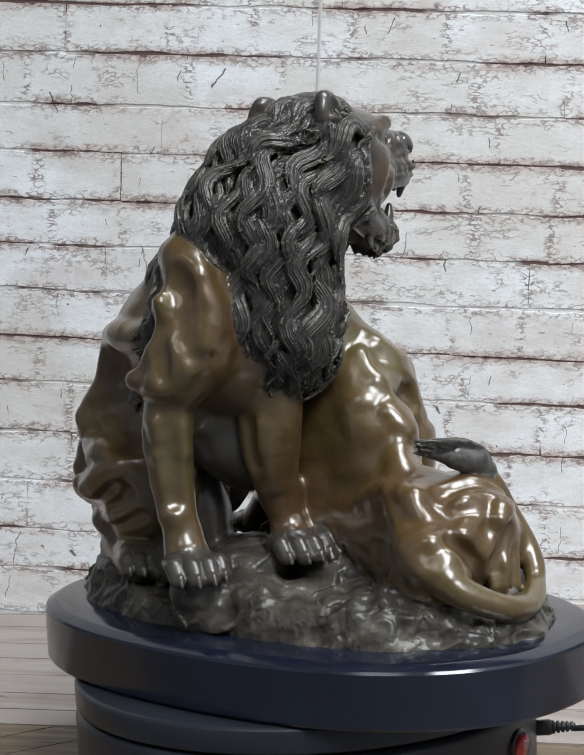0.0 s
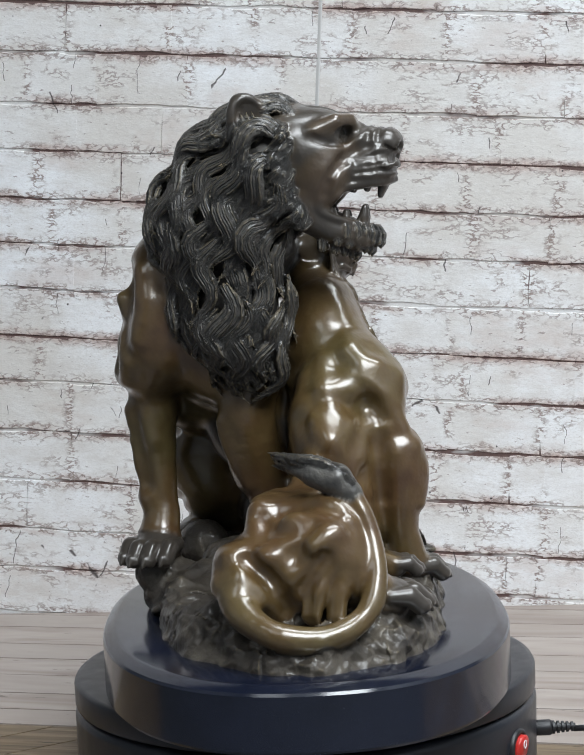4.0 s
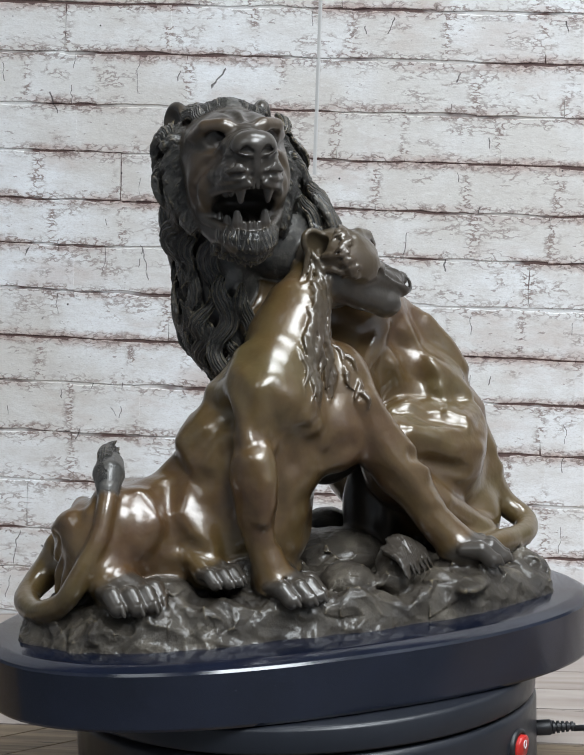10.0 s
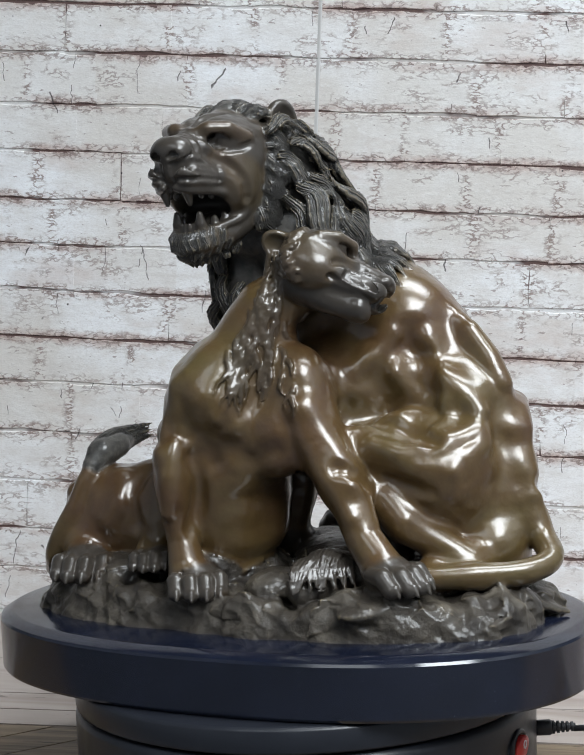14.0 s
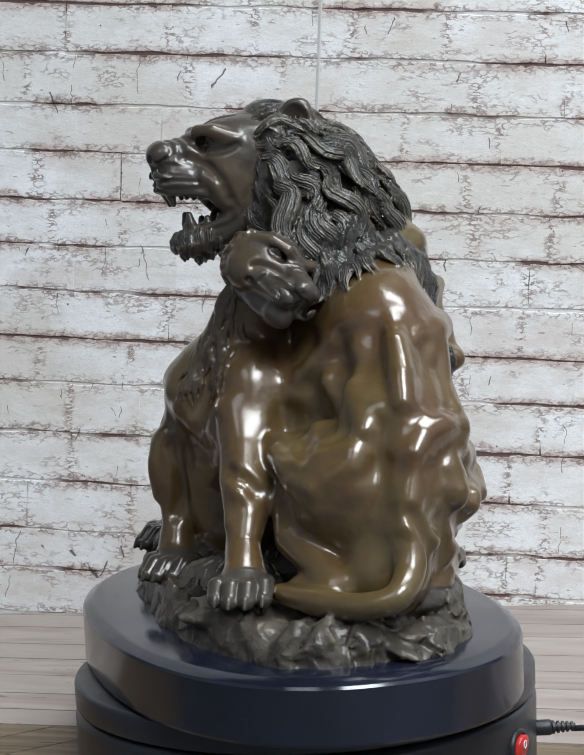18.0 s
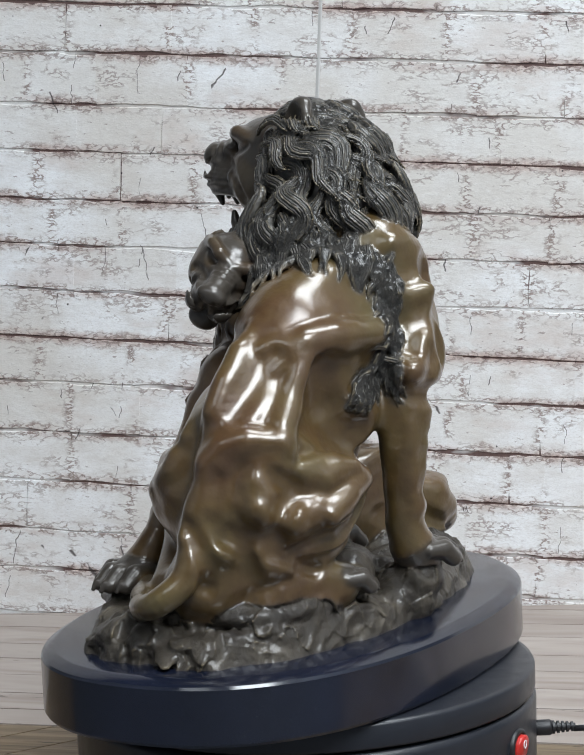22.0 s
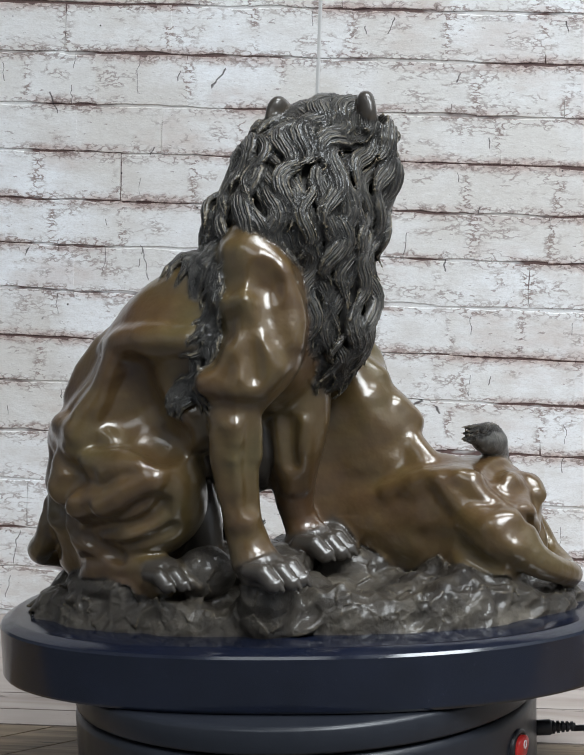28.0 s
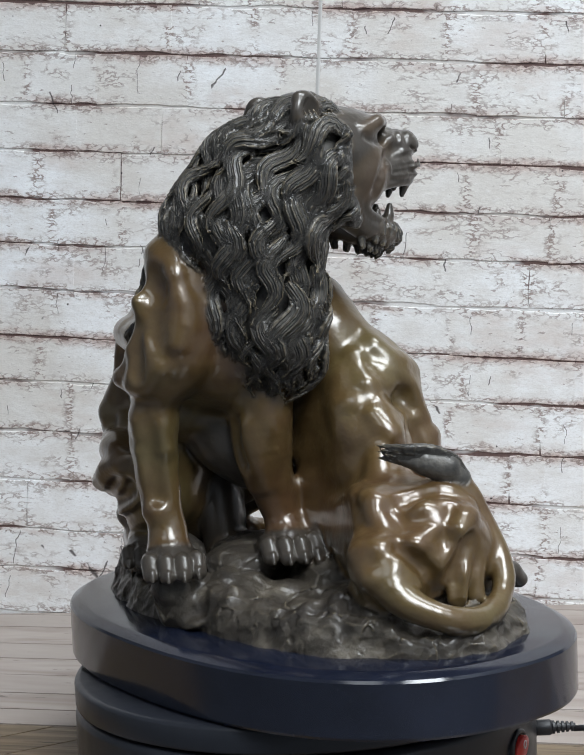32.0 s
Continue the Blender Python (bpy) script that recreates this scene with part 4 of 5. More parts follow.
def crease(pts, r=0.004, deep=0.0022, k=0.007):
    fine = r < 0.0045
    P = [on_skin(p) for p in (spline(pts, [0] * len(pts), 4)[0] if fine else pts)]
    limb([p + normal_at(p) * (r - (1.0 if fine else 0.7) * deep) for p in P], [r] * len(P), k if fine else k * 1.3, cut=True)


# faces: whisker folds, wrinkled noses, folds beside the mouths
for s in (-1, 1):
    for j in range(4):
        crease([hp(39 - 0.8 * j, 4.5 * s, -15.5 - 3.2 * j), hp(34 - 1.2 * j, 14 * s, -14 - 3.5 * j), hp(24, 20.5 * s, -14 - 3.6 * j), hp(12, 24 * s, -15.5 - 3.4 * j)], 0.0019, 0.0021, 0.0012)
    crease([hp(19, 17 * s, -9), hp(7, 24 * s, -15), hp(-3, 29 * s, -25), hp(-8, 29 * s, -37)], 0.004, 0.0026, 0.003)
    for j in range(3):
        crease([hp(14 + 6 * j, 11 * s, -4 - 1.0 * j), hp(18 + 6 * j, 6 * s, 4), hp(20 + 6 * j, 1.5 * s, 5)], 0.0020, 0.0010, 0.0018)
    crease([hp(10, 4 * s, 12), hp(-2, 5 * s, 16), hp(-16, 8 * s, 18)], 0.003, 0.0024, 0.003)
    crease([hp(6, 22 * s, -7), hp(-6, 28 * s, -6), hp(-14, 32 * s, -2)], 0.0024, 0.0018, 0.002)
    for j in range(4):
        crease([qp(40 - j, 3.5 * s, -13.0 - 2.7 * j), qp(35 - j, 11 * s, -12.0 - 2.8 * j), qp(25, 16 * s, -12.0 - 3.0 * j), qp(13, 19 * s, -13 - 2.6 * j)], 0.0019, 0.0026, 0.0011)
    crease([qp(20, 11 * s, -8), qp(10, 16 * s, -11), qp(0, 20 * s, -17)], 0.0025, 0.0022, 0.002)
    for j in range(3):
        crease([qp(10 + 5 * j, 8 * s, 1), qp(13 + 5 * j, 2 * s, 4)], 0.0018, 0.0010, 0.0015)
crease([qp(40, 0, -12), qp(38, 0, -24)], 0.0018, 0.0024, 0.0012)
# lion: right thigh, standing clear of the drawn-in flank
crease([(-0.136, 0.026, 0.207), (-0.122, 0.010, 0.207), (-0.108, -0.004, 0.205), (-0.098, -0.020, 0.203)], 0.012, 0.0085, 0.006)
ell((-0.110, 0.0165, 0.159), (0.036, 0.028, 0.037), (0, 0, 130), 0.003)
# lion: left thigh, with the hollow of the flank above it
crease([(-0.028, 0.050, 0.209), (-0.048, 0.060, 0.211), (-0.066, 0.076, 0.210)], 0.009, 0.0080, 0.005)
crease([(-0.070, 0.070, 0.214), (-0.072, 0.066, 0.235), (-0.068, 0.056, 0.252)], 0.012, 0.0060, 0.010)
ell((-0.065, 0.061, 0.169), (0.041, 0.029, 0.040), (0, 0, 157), 0.003)
# lion: shoulder blade, ribs, spine, hips and thigh
ridge([(-0.088, -0.042, 0.262), (-0.110, -0.007, 0.262), (-0.118, 0.019, 0.250)], 0.010, 0.0030)
ridge([(-0.118, 0.019, 0.245), (-0.130, 0.031, 0.226), (-0.137, 0.033, 0.207), (-0.141, 0.042, 0.192)], 0.008, 0.0030)
ridge([(-0.105, 0.046, 0.267), (-0.123, 0.070, 0.232), (-0.127, 0.083, 0.199), (-0.131, 0.094, 0.166)], 0.006, 0.0022)
ridge([(-0.132, 0.082, 0.193), (-0.139, 0.066, 0.206), (-0.141, 0.050, 0.194)], 0.008, 0.0028)
ridge([(-0.143, 0.049, 0.185), (-0.145, 0.053, 0.168)], 0.009, 0.0034)
ridge([(-0.137, 0.022, 0.183), (-0.124, 0.005, 0.187), (-0.112, -0.014, 0.182)], 0.009, 0.0030)
ridge([(-0.145, 0.036, 0.154), (-0.135, 0.014, 0.160), (-0.120, -0.008, 0.168)], 0.008, 0.0028)
crease([(-0.139, 0.030, 0.196), (-0.128, 0.012, 0.199), (-0.112, -0.006, 0.194)], 0.005, 0.0035)
crease([(-0.118, 0.006, 0.243), (-0.112, -0.020, 0.236), (-0.102, -0.036, 0.232)], 0.010, 0.0035, 0.010)
crease([(-0.128, 0.016, 0.222), (-0.122, 0.000, 0.215)], 0.010, 0.0035, 0.010)
# lion: right thigh
ridge([(-0.141, 0.027, 0.185), (-0.132, 0.005, 0.182), (-0.118, -0.014, 0.181)], 0.007, 0.0030)
ridge([(-0.149, 0.036, 0.156), (-0.144, 0.018, 0.161), (-0.136, 0.001, 0.161)], 0.007, 0.0030)
ridge([(-0.149, 0.047, 0.182), (-0.150, 0.053, 0.166)], 0.008, 0.0034)
crease([(-0.113, -0.018, 0.156), (-0.125, -0.005, 0.143), (-0.134, 0.019, 0.134)], 0.0036, 0.0026, 0.004)
crease([(-0.122, -0.014, 0.164), (-0.134, 0.006, 0.147), (-0.141, 0.028, 0.139)], 0.0036, 0.0024, 0.004)
crease([(-0.149, 0.055, 0.148), (-0.147, 0.045, 0.145), (-0.143, 0.034, 0.140)], 0.006, 0.0040, 0.006)
# lion: left flank and thigh
ridge([(-0.025, 0.064, 0.195), (-0.037, 0.086, 0.188), (-0.049, 0.097, 0.179)], 0.007, 0.0014)
ridge([(-0.100, 0.095, 0.193), (-0.101, 0.098, 0.174)], 0.008, 0.0022)
ridge([(-0.048, 0.042, 0.239), (-0.058, 0.047, 0.226)], 0.009, 0.0036)
ridge([(-0.080, 0.052, 0.252), (-0.079, 0.062, 0.232), (-0.086, 0.074, 0.213)], 0.007, 0.0036)
ridge([(-0.030, 0.076, 0.182), (-0.050, 0.105, 0.168), (-0.073, 0.108, 0.157)], 0.009, 0.0014)
ridge([(-0.062, 0.049, 0.236), (-0.080, 0.065, 0.232), (-0.104, 0.080, 0.217), (-0.100, 0.096, 0.190)], 0.008, 0.0028)
ridge([(-0.070, 0.104, 0.185), (-0.086, 0.104, 0.180)], 0.008, 0.0014)
# lioness: back, shoulder and hips
ridge([(0.057, 0.000, 0.252), (0.047, -0.016, 0.236), (0.052, -0.026, 0.215)], 0.008, 0.0028)
ridge([(0.061, -0.022, 0.226), (0.072, -0.004, 0.232), (0.081, 0.010, 0.224)], 0.009, 0.0030)
ridge([(0.083, -0.003, 0.205), (0.072, -0.036, 0.190), (0.068, -0.060, 0.178)], 0.008, 0.0028)
ridge([(0.039, -0.019, 0.230), (0.042, -0.035, 0.203)], 0.008, 0.0022)
ridge([(0.055, -0.066, 0.156), (0.068, -0.086, 0.164), (0.081, -0.104, 0.158)], 0.008, 0.0030)
ridge([(0.096, -0.126, 0.139), (0.110, -0.124, 0.141), (0.109, -0.112, 0.157)], 0.008, 0.0032)
crease([(0.064, -0.018, 0.216), (0.076, -0.008, 0.214)], 0.008, 0.0030, 0.008)
crease([(0.086, -0.110, 0.158), (0.100, -0.114, 0.152), (0.122, -0.106, 0.156)], 0.006, 0.0030, 0.006)
crease([(0.104, -0.130, 0.128), (0.114, -0.126, 0.128), (0.126, -0.114, 0.140)], 0.005, 0.0030)
limb([(0.126, -0.098, 0.128), (0.126, -0.104, 0.114), (0.126, -0.108, 0.102)], [0.009, 0.008, 0.007], 0.003)
limb([(0.133, -0.088, 0.124), (0.134, -0.094, 0.110), (0.135, -0.096, 0.102)], [0.008, 0.007, 0.007], 0.003)
ridge([(0.078, 0.024, 0.232), (0.069, 0.037, 0.222), (0.052, 0.044, 0.204)], 0.009, 0.0028)
ridge([(0.095, 0.022, 0.188), (0.092, 0.026, 0.157)], 0.006, 0.0026)
ridge([(0.008, 0.058, 0.214), (-0.004, 0.072, 0.190), (-0.012, 0.088, 0.165)], 0.007, 0.0026)
crease([(0.084, 0.024, 0.205), (0.076, 0.036, 0.196), (0.066, 0.040, 0.180)], 0.006, 0.0026)
# second pass over the hides: lion's right side
for pts, r, rise in (
    ([(-0.1186, 0.0134, 0.2569), (-0.1133, -0.0098, 0.2602), (-0.0983, -0.0313, 0.2628), (-0.0926, -0.0457, 0.2679)], 0.0065, 0.0026),
    ([(-0.1173, 0.0157, 0.2450), (-0.1281, 0.0248, 0.2257), (-0.1382, 0.0324, 0.2094), (-0.1395, 0.0343, 0.1949)], 0.0060, 0.0026),
    ([(-0.1368, 0.0103, 0.1779), (-0.1318, -0.0008, 0.1828), (-0.1243, -0.0114, 0.1844)], 0.0065, 0.0028),
    ([(-0.1416, 0.0074, 0.1551), (-0.1371, -0.0054, 0.1644), (-0.1226, -0.0165, 0.1722)], 0.0060, 0.0026),
    ([(-0.1508, 0.0348, 0.1615), (-0.1431, 0.0344, 0.1454)], 0.0065, 0.0026),
    ([(-0.1342, 0.0411, 0.1123), (-0.1224, 0.0193, 0.1156), (-0.1166, 0.0020, 0.1188)], 0.0050, 0.0024),
    ([(-0.1437, 0.0661, 0.1695), (-0.1504, 0.0529, 0.1587), (-0.1445, 0.0584, 0.1399)], 0.0065, 0.0026),
    # lion's left side
    ([(-0.0350, 0.0425, 0.2350), (-0.0494, 0.0443, 0.2462), (-0.0610, 0.0467, 0.2558)], 0.0060, 0.0026),
    ([(-0.0575, 0.0537, 0.2302), (-0.0685, 0.0558, 0.2194), (-0.0770, 0.0608, 0.2139)], 0.0055, 0.0028),
    ([(-0.0836, 0.0689, 0.2317), (-0.0926, 0.0823, 0.2216), (-0.1042, 0.0908, 0.2078)], 0.0065, 0.0026),
    ([(-0.0776, 0.0977, 0.1915), (-0.0978, 0.0985, 0.1958), (-0.0983, 0.1021, 0.1862), (-0.0782, 0.1072, 0.1728), (-0.0609, 0.1012, 0.1568)], 0.0055, 0.0014),
    ([(-0.0391, 0.0932, 0.1861), (-0.0561, 0.1026, 0.1784), (-0.0744, 0.1064, 0.1716)], 0.0060, 0.0012),
    ([(-0.0301, 0.0802, 0.1925), (-0.0434, 0.0935, 0.1888), (-0.0650, 0.0987, 0.1882)], 0.0055, 0.0022),
    # lion's back
    ([(-0.1192, 0.0392, 0.2570), (-0.1171, 0.0143, 0.2639), (-0.1068, -0.0182, 0.2672)], 0.0060, 0.0022),
    ([(-0.1229, 0.0768, 0.2285), (-0.1138, 0.0633, 0.2471), (-0.1075, 0.0521, 0.2635)], 0.0055, 0.0022),
    ([(-0.1401, 0.0739, 0.1920), (-0.1400, 0.0548, 0.2071), (-0.1247, 0.0200, 0.1991)], 0.0055, 0.0024),
    ([(-0.1458, 0.0609, 0.1794), (-0.1505, 0.0579, 0.1679)], 0.0065, 0.0024),
    ([(-0.1431, 0.0789, 0.1411), (-0.1427, 0.0679, 0.1365)], 0.0065, 0.0024),
    # lion's right arm
    ([(-0.0758, -0.0547, 0.3180), (-0.0721, -0.0632, 0.3180), (-0.0640, -0.0720, 0.3140), (-0.0539, -0.0781, 0.3070)], 0.0075, 0.0030),
    ([(-0.0517, -0.0790, 0.3000), (-0.0475, -0.0830, 0.2860), (-0.0459, -0.0859, 0.2716), (-0.0500, -0.0880, 0.2600)], 0.0075, 0.0040),
    ([(-0.0770, -0.0720, 0.2960), (-0.0790, -0.0770, 0.2790), (-0.0829, -0.0758, 0.2620), (-0.0846, -0.0763, 0.2400)], 0.0070, 0.0036),
    ([(-0.0740, -0.0860, 0.2620), (-0.0700, -0.0870, 0.2500), (-0.0689, -0.0850, 0.2400)], 0.0065, 0.0034),
    ([(-0.1007, -0.0568, 0.2373), (-0.0940, -0.0635, 0.2431), (-0.0869, -0.0700, 0.2548)], 0.0065, 0.0034),
    ([(-0.0880, -0.0740, 0.2310), (-0.0741, -0.0814, 0.2330), (-0.0633, -0.0850, 0.2440)], 0.0070, 0.0036),
    ([(-0.0860, -0.0540, 0.2880), (-0.0840, -0.0633, 0.2848), (-0.0760, -0.0740, 0.2860)], 0.0065, 0.0028),
    ([(-0.0845, -0.0725, 0.2090), (-0.0835, -0.0715, 0.2020)], 0.0070, 0.0030),
    ([(-0.0700, -0.0700, 0.2040), (-0.0680, -0.0670, 0.1900)], 0.0060, 0.0024),
    ([(-0.0856, -0.0677, 0.1870), (-0.0847, -0.0681, 0.1700), (-0.0825, -0.0657, 0.1560)], 0.0050, 0.0024),
    ([(-0.0840, -0.0638, 0.1470), (-0.0782, -0.0668, 0.1470)], 0.0062, 0.0030),
    ([(-0.0929, -0.0560, 0.2030), (-0.0916, -0.0570, 0.1772), (-0.0880, -0.0580, 0.1560)], 0.0050, 0.0022),
    # lion's left foreleg
    ([(-0.0196, -0.0455, 0.2020), (-0.0163, -0.0400, 0.1830), (-0.0110, -0.0290, 0.1600)], 0.0065, 0.0030),
    ([(-0.0309, -0.0312, 0.2020), (-0.0248, -0.0286, 0.1790), (-0.0170, -0.0240, 0.1600)], 0.0065, 0.0030),
    # lion's loins and hip crest
    ([(-0.1235, 0.0371, 0.2476), (-0.1239, 0.0156, 0.2600), (-0.1166, -0.0046, 0.2634), (-0.0975, -0.0363, 0.2628)], 0.0065, 0.0030),
    ([(-0.1240, 0.0185, 0.2494), (-0.1313, 0.0263, 0.2277), (-0.1405, 0.0365, 0.2148), (-0.1428, 0.0354, 0.2005)], 0.0070, 0.0036),
    ([(-0.1370, 0.0850, 0.1930), (-0.1395, 0.0760, 0.2040), (-0.1410, 0.0600, 0.2060), (-0.1434, 0.0391, 0.2041)], 0.0060, 0.0030),
    ([(-0.1107, 0.0586, 0.2583), (-0.1205, 0.0688, 0.2421), (-0.1253, 0.0789, 0.2231)], 0.0050, 0.0026),
    ([(-0.1356, 0.0870, 0.1845), (-0.1373, 0.0908, 0.1709), (-0.1349, 0.0971, 0.1514)], 0.0060, 0.0030),
    ([(-0.1451, 0.0096, 0.1572), (-0.1340, -0.0066, 0.1698), (-0.1165, -0.0190, 0.1721)], 0.0060, 0.0028),
    # lioness: chest, arms, back and haunch
    ([(0.0167, 0.0629, 0.2124), (0.0109, 0.0691, 0.1902), (0.0036, 0.0829, 0.1685), (-0.0069, 0.0976, 0.1465)], 0.0055, 0.0024),
    ([(0.0630, 0.0458, 0.2101), (0.0567, 0.0482, 0.2157), (0.0496, 0.0454, 0.2303)], 0.0060, 0.0022),
    ([(0.0868, 0.0252, 0.1929), (0.0924, 0.0309, 0.1724), (0.0944, 0.0265, 0.1475)], 0.0050, 0.0022),
    ([(0.0618, -0.0033, 0.2493), (0.0704, 0.0001, 0.2409), (0.0841, 0.0065, 0.2194), (0.0904, 0.0153, 0.1990)], 0.0060, 0.0026),
    ([(0.0670, -0.0248, 0.2197), (0.0781, -0.0350, 0.1959)], 0.0060, 0.0026),
    ([(0.0496, -0.0165, 0.2442), (0.0602, -0.0280, 0.2295), (0.0706, -0.0117, 0.2214)], 0.0055, 0.0024),
    ([(0.0678, -0.0962, 0.1636), (0.0843, -0.1160, 0.1453), (0.0845, -0.1331, 0.1369)], 0.0060, 0.0026),
    ([(0.1074, -0.1020, 0.1567), (0.1134, -0.1018, 0.1524)], 0.0065, 0.0028),
    ([(0.1306, -0.0988, 0.1495), (0.1223, -0.1078, 0.1289), (0.1169, -0.1146, 0.1257)], 0.0055, 0.0026),
    ([(0.1054, -0.1236, 0.1387), (0.1121, -0.1176, 0.1319)], 0.0060, 0.0026),
    ([(0.0953, -0.1343, 0.1274), (0.1065, -0.1291, 0.1137)], 0.0055, 0.0024),
    ([(0.0651, -0.0374, 0.2066), (0.0774, -0.0392, 0.1926), (0.0842, -0.0262, 0.1769)], 0.0055, 0.0024),
    ([(0.0843, -0.0155, 0.2005), (0.0852, -0.0199, 0.1826)], 0.0055, 0.0024),
    ([(0.0780, 0.0083, 0.2381), (0.0838, 0.0188, 0.2285), (0.0822, 0.0218, 0.2034)], 0.0060, 0.0024),
    ([(0.1282, -0.1023, 0.1431), (0.1353, -0.0921, 0.1519), (0.1350, -0.0827, 0.1567)], 0.0055, 0.0024),
    ([(0.0616, -0.0835, 0.1600), (0.0658, -0.1029, 0.1418), (0.0669, -0.1228, 0.1310), (0.0768, -0.1389, 0.1187)], 0.0060, 0.0022),
    ([(0.1078, -0.0548, 0.1635), (0.1101, -0.0444, 0.1487), (0.1184, -0.0478, 0.1334)], 0.0080, 0.0042),
    ([(0.0475, -0.0472, 0.1498), (0.0592, -0.0720, 0.1628), (0.0756, -0.1015, 0.1637)], 0.0060, 0.0024),
):
    ridge(pts, r, rise, 0.007)
for pts, r, deep in (
    ([(-0.1115, 0.0102, 0.2264), (-0.0953, -0.0043, 0.2121), (-0.0830, -0.0100, 0.2060)], 0.014, 0.0026),
    ([(-0.0653, -0.0763, 0.3030), (-0.0665, -0.0822, 0.2822), (-0.0660, -0.0880, 0.2660)], 0.0060, 0.0030),
    ([(-0.0790, -0.0796, 0.2680), (-0.0778, -0.0820, 0.2502), (-0.0770, -0.0812, 0.2400)], 0.0045, 0.0022),
    ([(-0.0824, -0.0575, 0.2990), (-0.0755, -0.0717, 0.2970), (-0.0636, -0.0808, 0.2940)], 0.0060, 0.0022),
    ([(-0.0906, -0.0545, 0.2675), (-0.0960, -0.0585, 0.2490)], 0.0050, 0.0024),
    ([(-0.0975, -0.0618, 0.2220), (-0.0873, -0.0735, 0.2190), (-0.0740, -0.0750, 0.2190)], 0.0060, 0.0022),
    ([(-0.0780, -0.0710, 0.2060), (-0.0770, -0.0690, 0.1850), (-0.0760, -0.0670, 0.1600)], 0.0045, 0.0018),
    ([(-0.0260, -0.0409, 0.2020), (-0.0216, -0.0342, 0.1764)], 0.0040, 0.0024),
    ([(-0.1089, 0.0049, 0.2435), (-0.1043, 0.0078, 0.2209), (-0.1178, 0.0164, 0.2064)], 0.012, 0.0036),
    ([(-0.1404, 0.0325, 0.1359), (-0.1340, 0.0096, 0.1419), (-0.1151, -0.0111, 0.1485), (-0.1091, -0.0181, 0.1594)], 0.0032, 0.0026),
    ([(-0.1355, 0.0281, 0.1259), (-0.1256, 0.0059, 0.1297), (-0.1036, -0.0148, 0.1403)], 0.0032, 0.0026),
    ([(-0.1447, 0.0495, 0.1369), (-0.1412, 0.0325, 0.1316), (-0.1240, 0.0187, 0.1205)], 0.0042, 0.0034),
    ([(0.0533, -0.0760, 0.1203), (0.0577, -0.0995, 0.1226), (0.0675, -0.1254, 0.1067)], 0.006, 0.0030),
    ([(-0.0721, 0.0578, 0.2388), (-0.0774, 0.0630, 0.2189), (-0.0581, 0.0795, 0.2054)], 0.009, 0.0046),
    ([(-0.0424, 0.0636, 0.2062), (-0.0584, 0.0879, 0.1995), (-0.0660, 0.0978, 0.1896)], 0.0040, 0.0028),
    ([(-0.0048, 0.0880, 0.1772), (-0.0355, 0.0913, 0.1641), (-0.0602, 0.1020, 0.1586)], 0.0040, 0.0026),
    ([(0.0759, 0.0305, 0.1826), (0.0715, 0.0244, 0.1565), (0.0780, 0.0300, 0.1368)], 0.0044, 0.0034),
    ([(0.0517, 0.0400, 0.1866), (0.0384, 0.0432, 0.1821), (0.0287, 0.0563, 0.1882)], 0.006, 0.0024),
    ([(0.0767, -0.0017, 0.2139), (0.0854, -0.0189, 0.1938)], 0.006, 0.0030),
    ([(0.0952, -0.1291, 0.1365), (0.1077, -0.1230, 0.1241), (0.1126, -0.1135, 0.1047)], 0.0042, 0.0036),
    ([(0.1311, -0.1014, 0.1382), (0.1256, -0.1097, 0.1192), (0.1278, -0.1139, 0.0997)], 0.0042, 0.0036),
    ([(-0.1521, 0.0507, 0.1902), (-0.1455, 0.0346, 0.1760), (-0.1515, 0.0442, 0.1603)], 0.005, 0.0026),
    ([(-0.1441, 0.0825, 0.1561), (-0.1445, 0.0687, 0.1484), (-0.1439, 0.0498, 0.1486)], 0.006, 0.0030),
    ([(-0.1352, 0.0648, 0.2223), (-0.1279, 0.0509, 0.2379), (-0.1212, 0.0373, 0.2540)], 0.006, 0.0018),
    ([(0.0854, -0.0026, 0.2057), (0.0895, -0.0054, 0.1788), (0.0871, -0.0023, 0.1535)], 0.0044, 0.0030),
    ([(0.0931, -0.0996, 0.1609), (0.1080, -0.0888, 0.1620), (0.1373, -0.0836, 0.1542)], 0.0042, 0.0024),
    ([(0.0938, -0.0408, 0.1694), (0.1040, -0.0363, 0.1519), (0.1031, -0.0310, 0.1330), (0.1012, -0.0074, 0.1259)], 0.0050, 0.0050),
    ([(-0.1365, 0.0961, 0.1567), (-0.1447, 0.0887, 0.1373), (-0.1403, 0.0879, 0.1184)], 0.0042, 0.0032),
    ([(-0.1440, 0.0746, 0.1489), (-0.1441, 0.0674, 0.1429), (-0.1399, 0.0603, 0.1241)], 0.0050, 0.0030),
):
    crease(pts, r, deep, 0.006)
# the rock between the animals, and the lion's tail tuft lying on it
ell((0.030, 0.052, 0.098), (0.022, 0.018, 0.012), (0, 0, 30), 0.004, ROCK)
limb([(-0.020, 0.074, 0.100), (0.004, 0.076, 0.105), (0.020, 0.082, 0.098)], [0.012, 0.014, 0.010], 0.003, ROCK)
ell((-0.020, 0.117, 0.091), (0.034, 0.014, 0.006), (0, 0, 20), 0.006, ROCK)
ell((0.060, 0.000, 0.105), (0.026, 0.026, 0.018), None, 0.006, ROCK)
ell((0.036, -0.012, 0.100), (0.034, 0.034, 0.014), None, 0.006, ROCK)
ell((-0.080, -0.014, 0.108), (0.020, 0.018, 0.018), None, 0.004, ROCK)
limb([(-0.066, -0.066, 0.098), (-0.060, -0.058, 0.086), (-0.054, -0.050, 0.074)], [0.017, 0.022, 0.026], 0.006, ROCK)
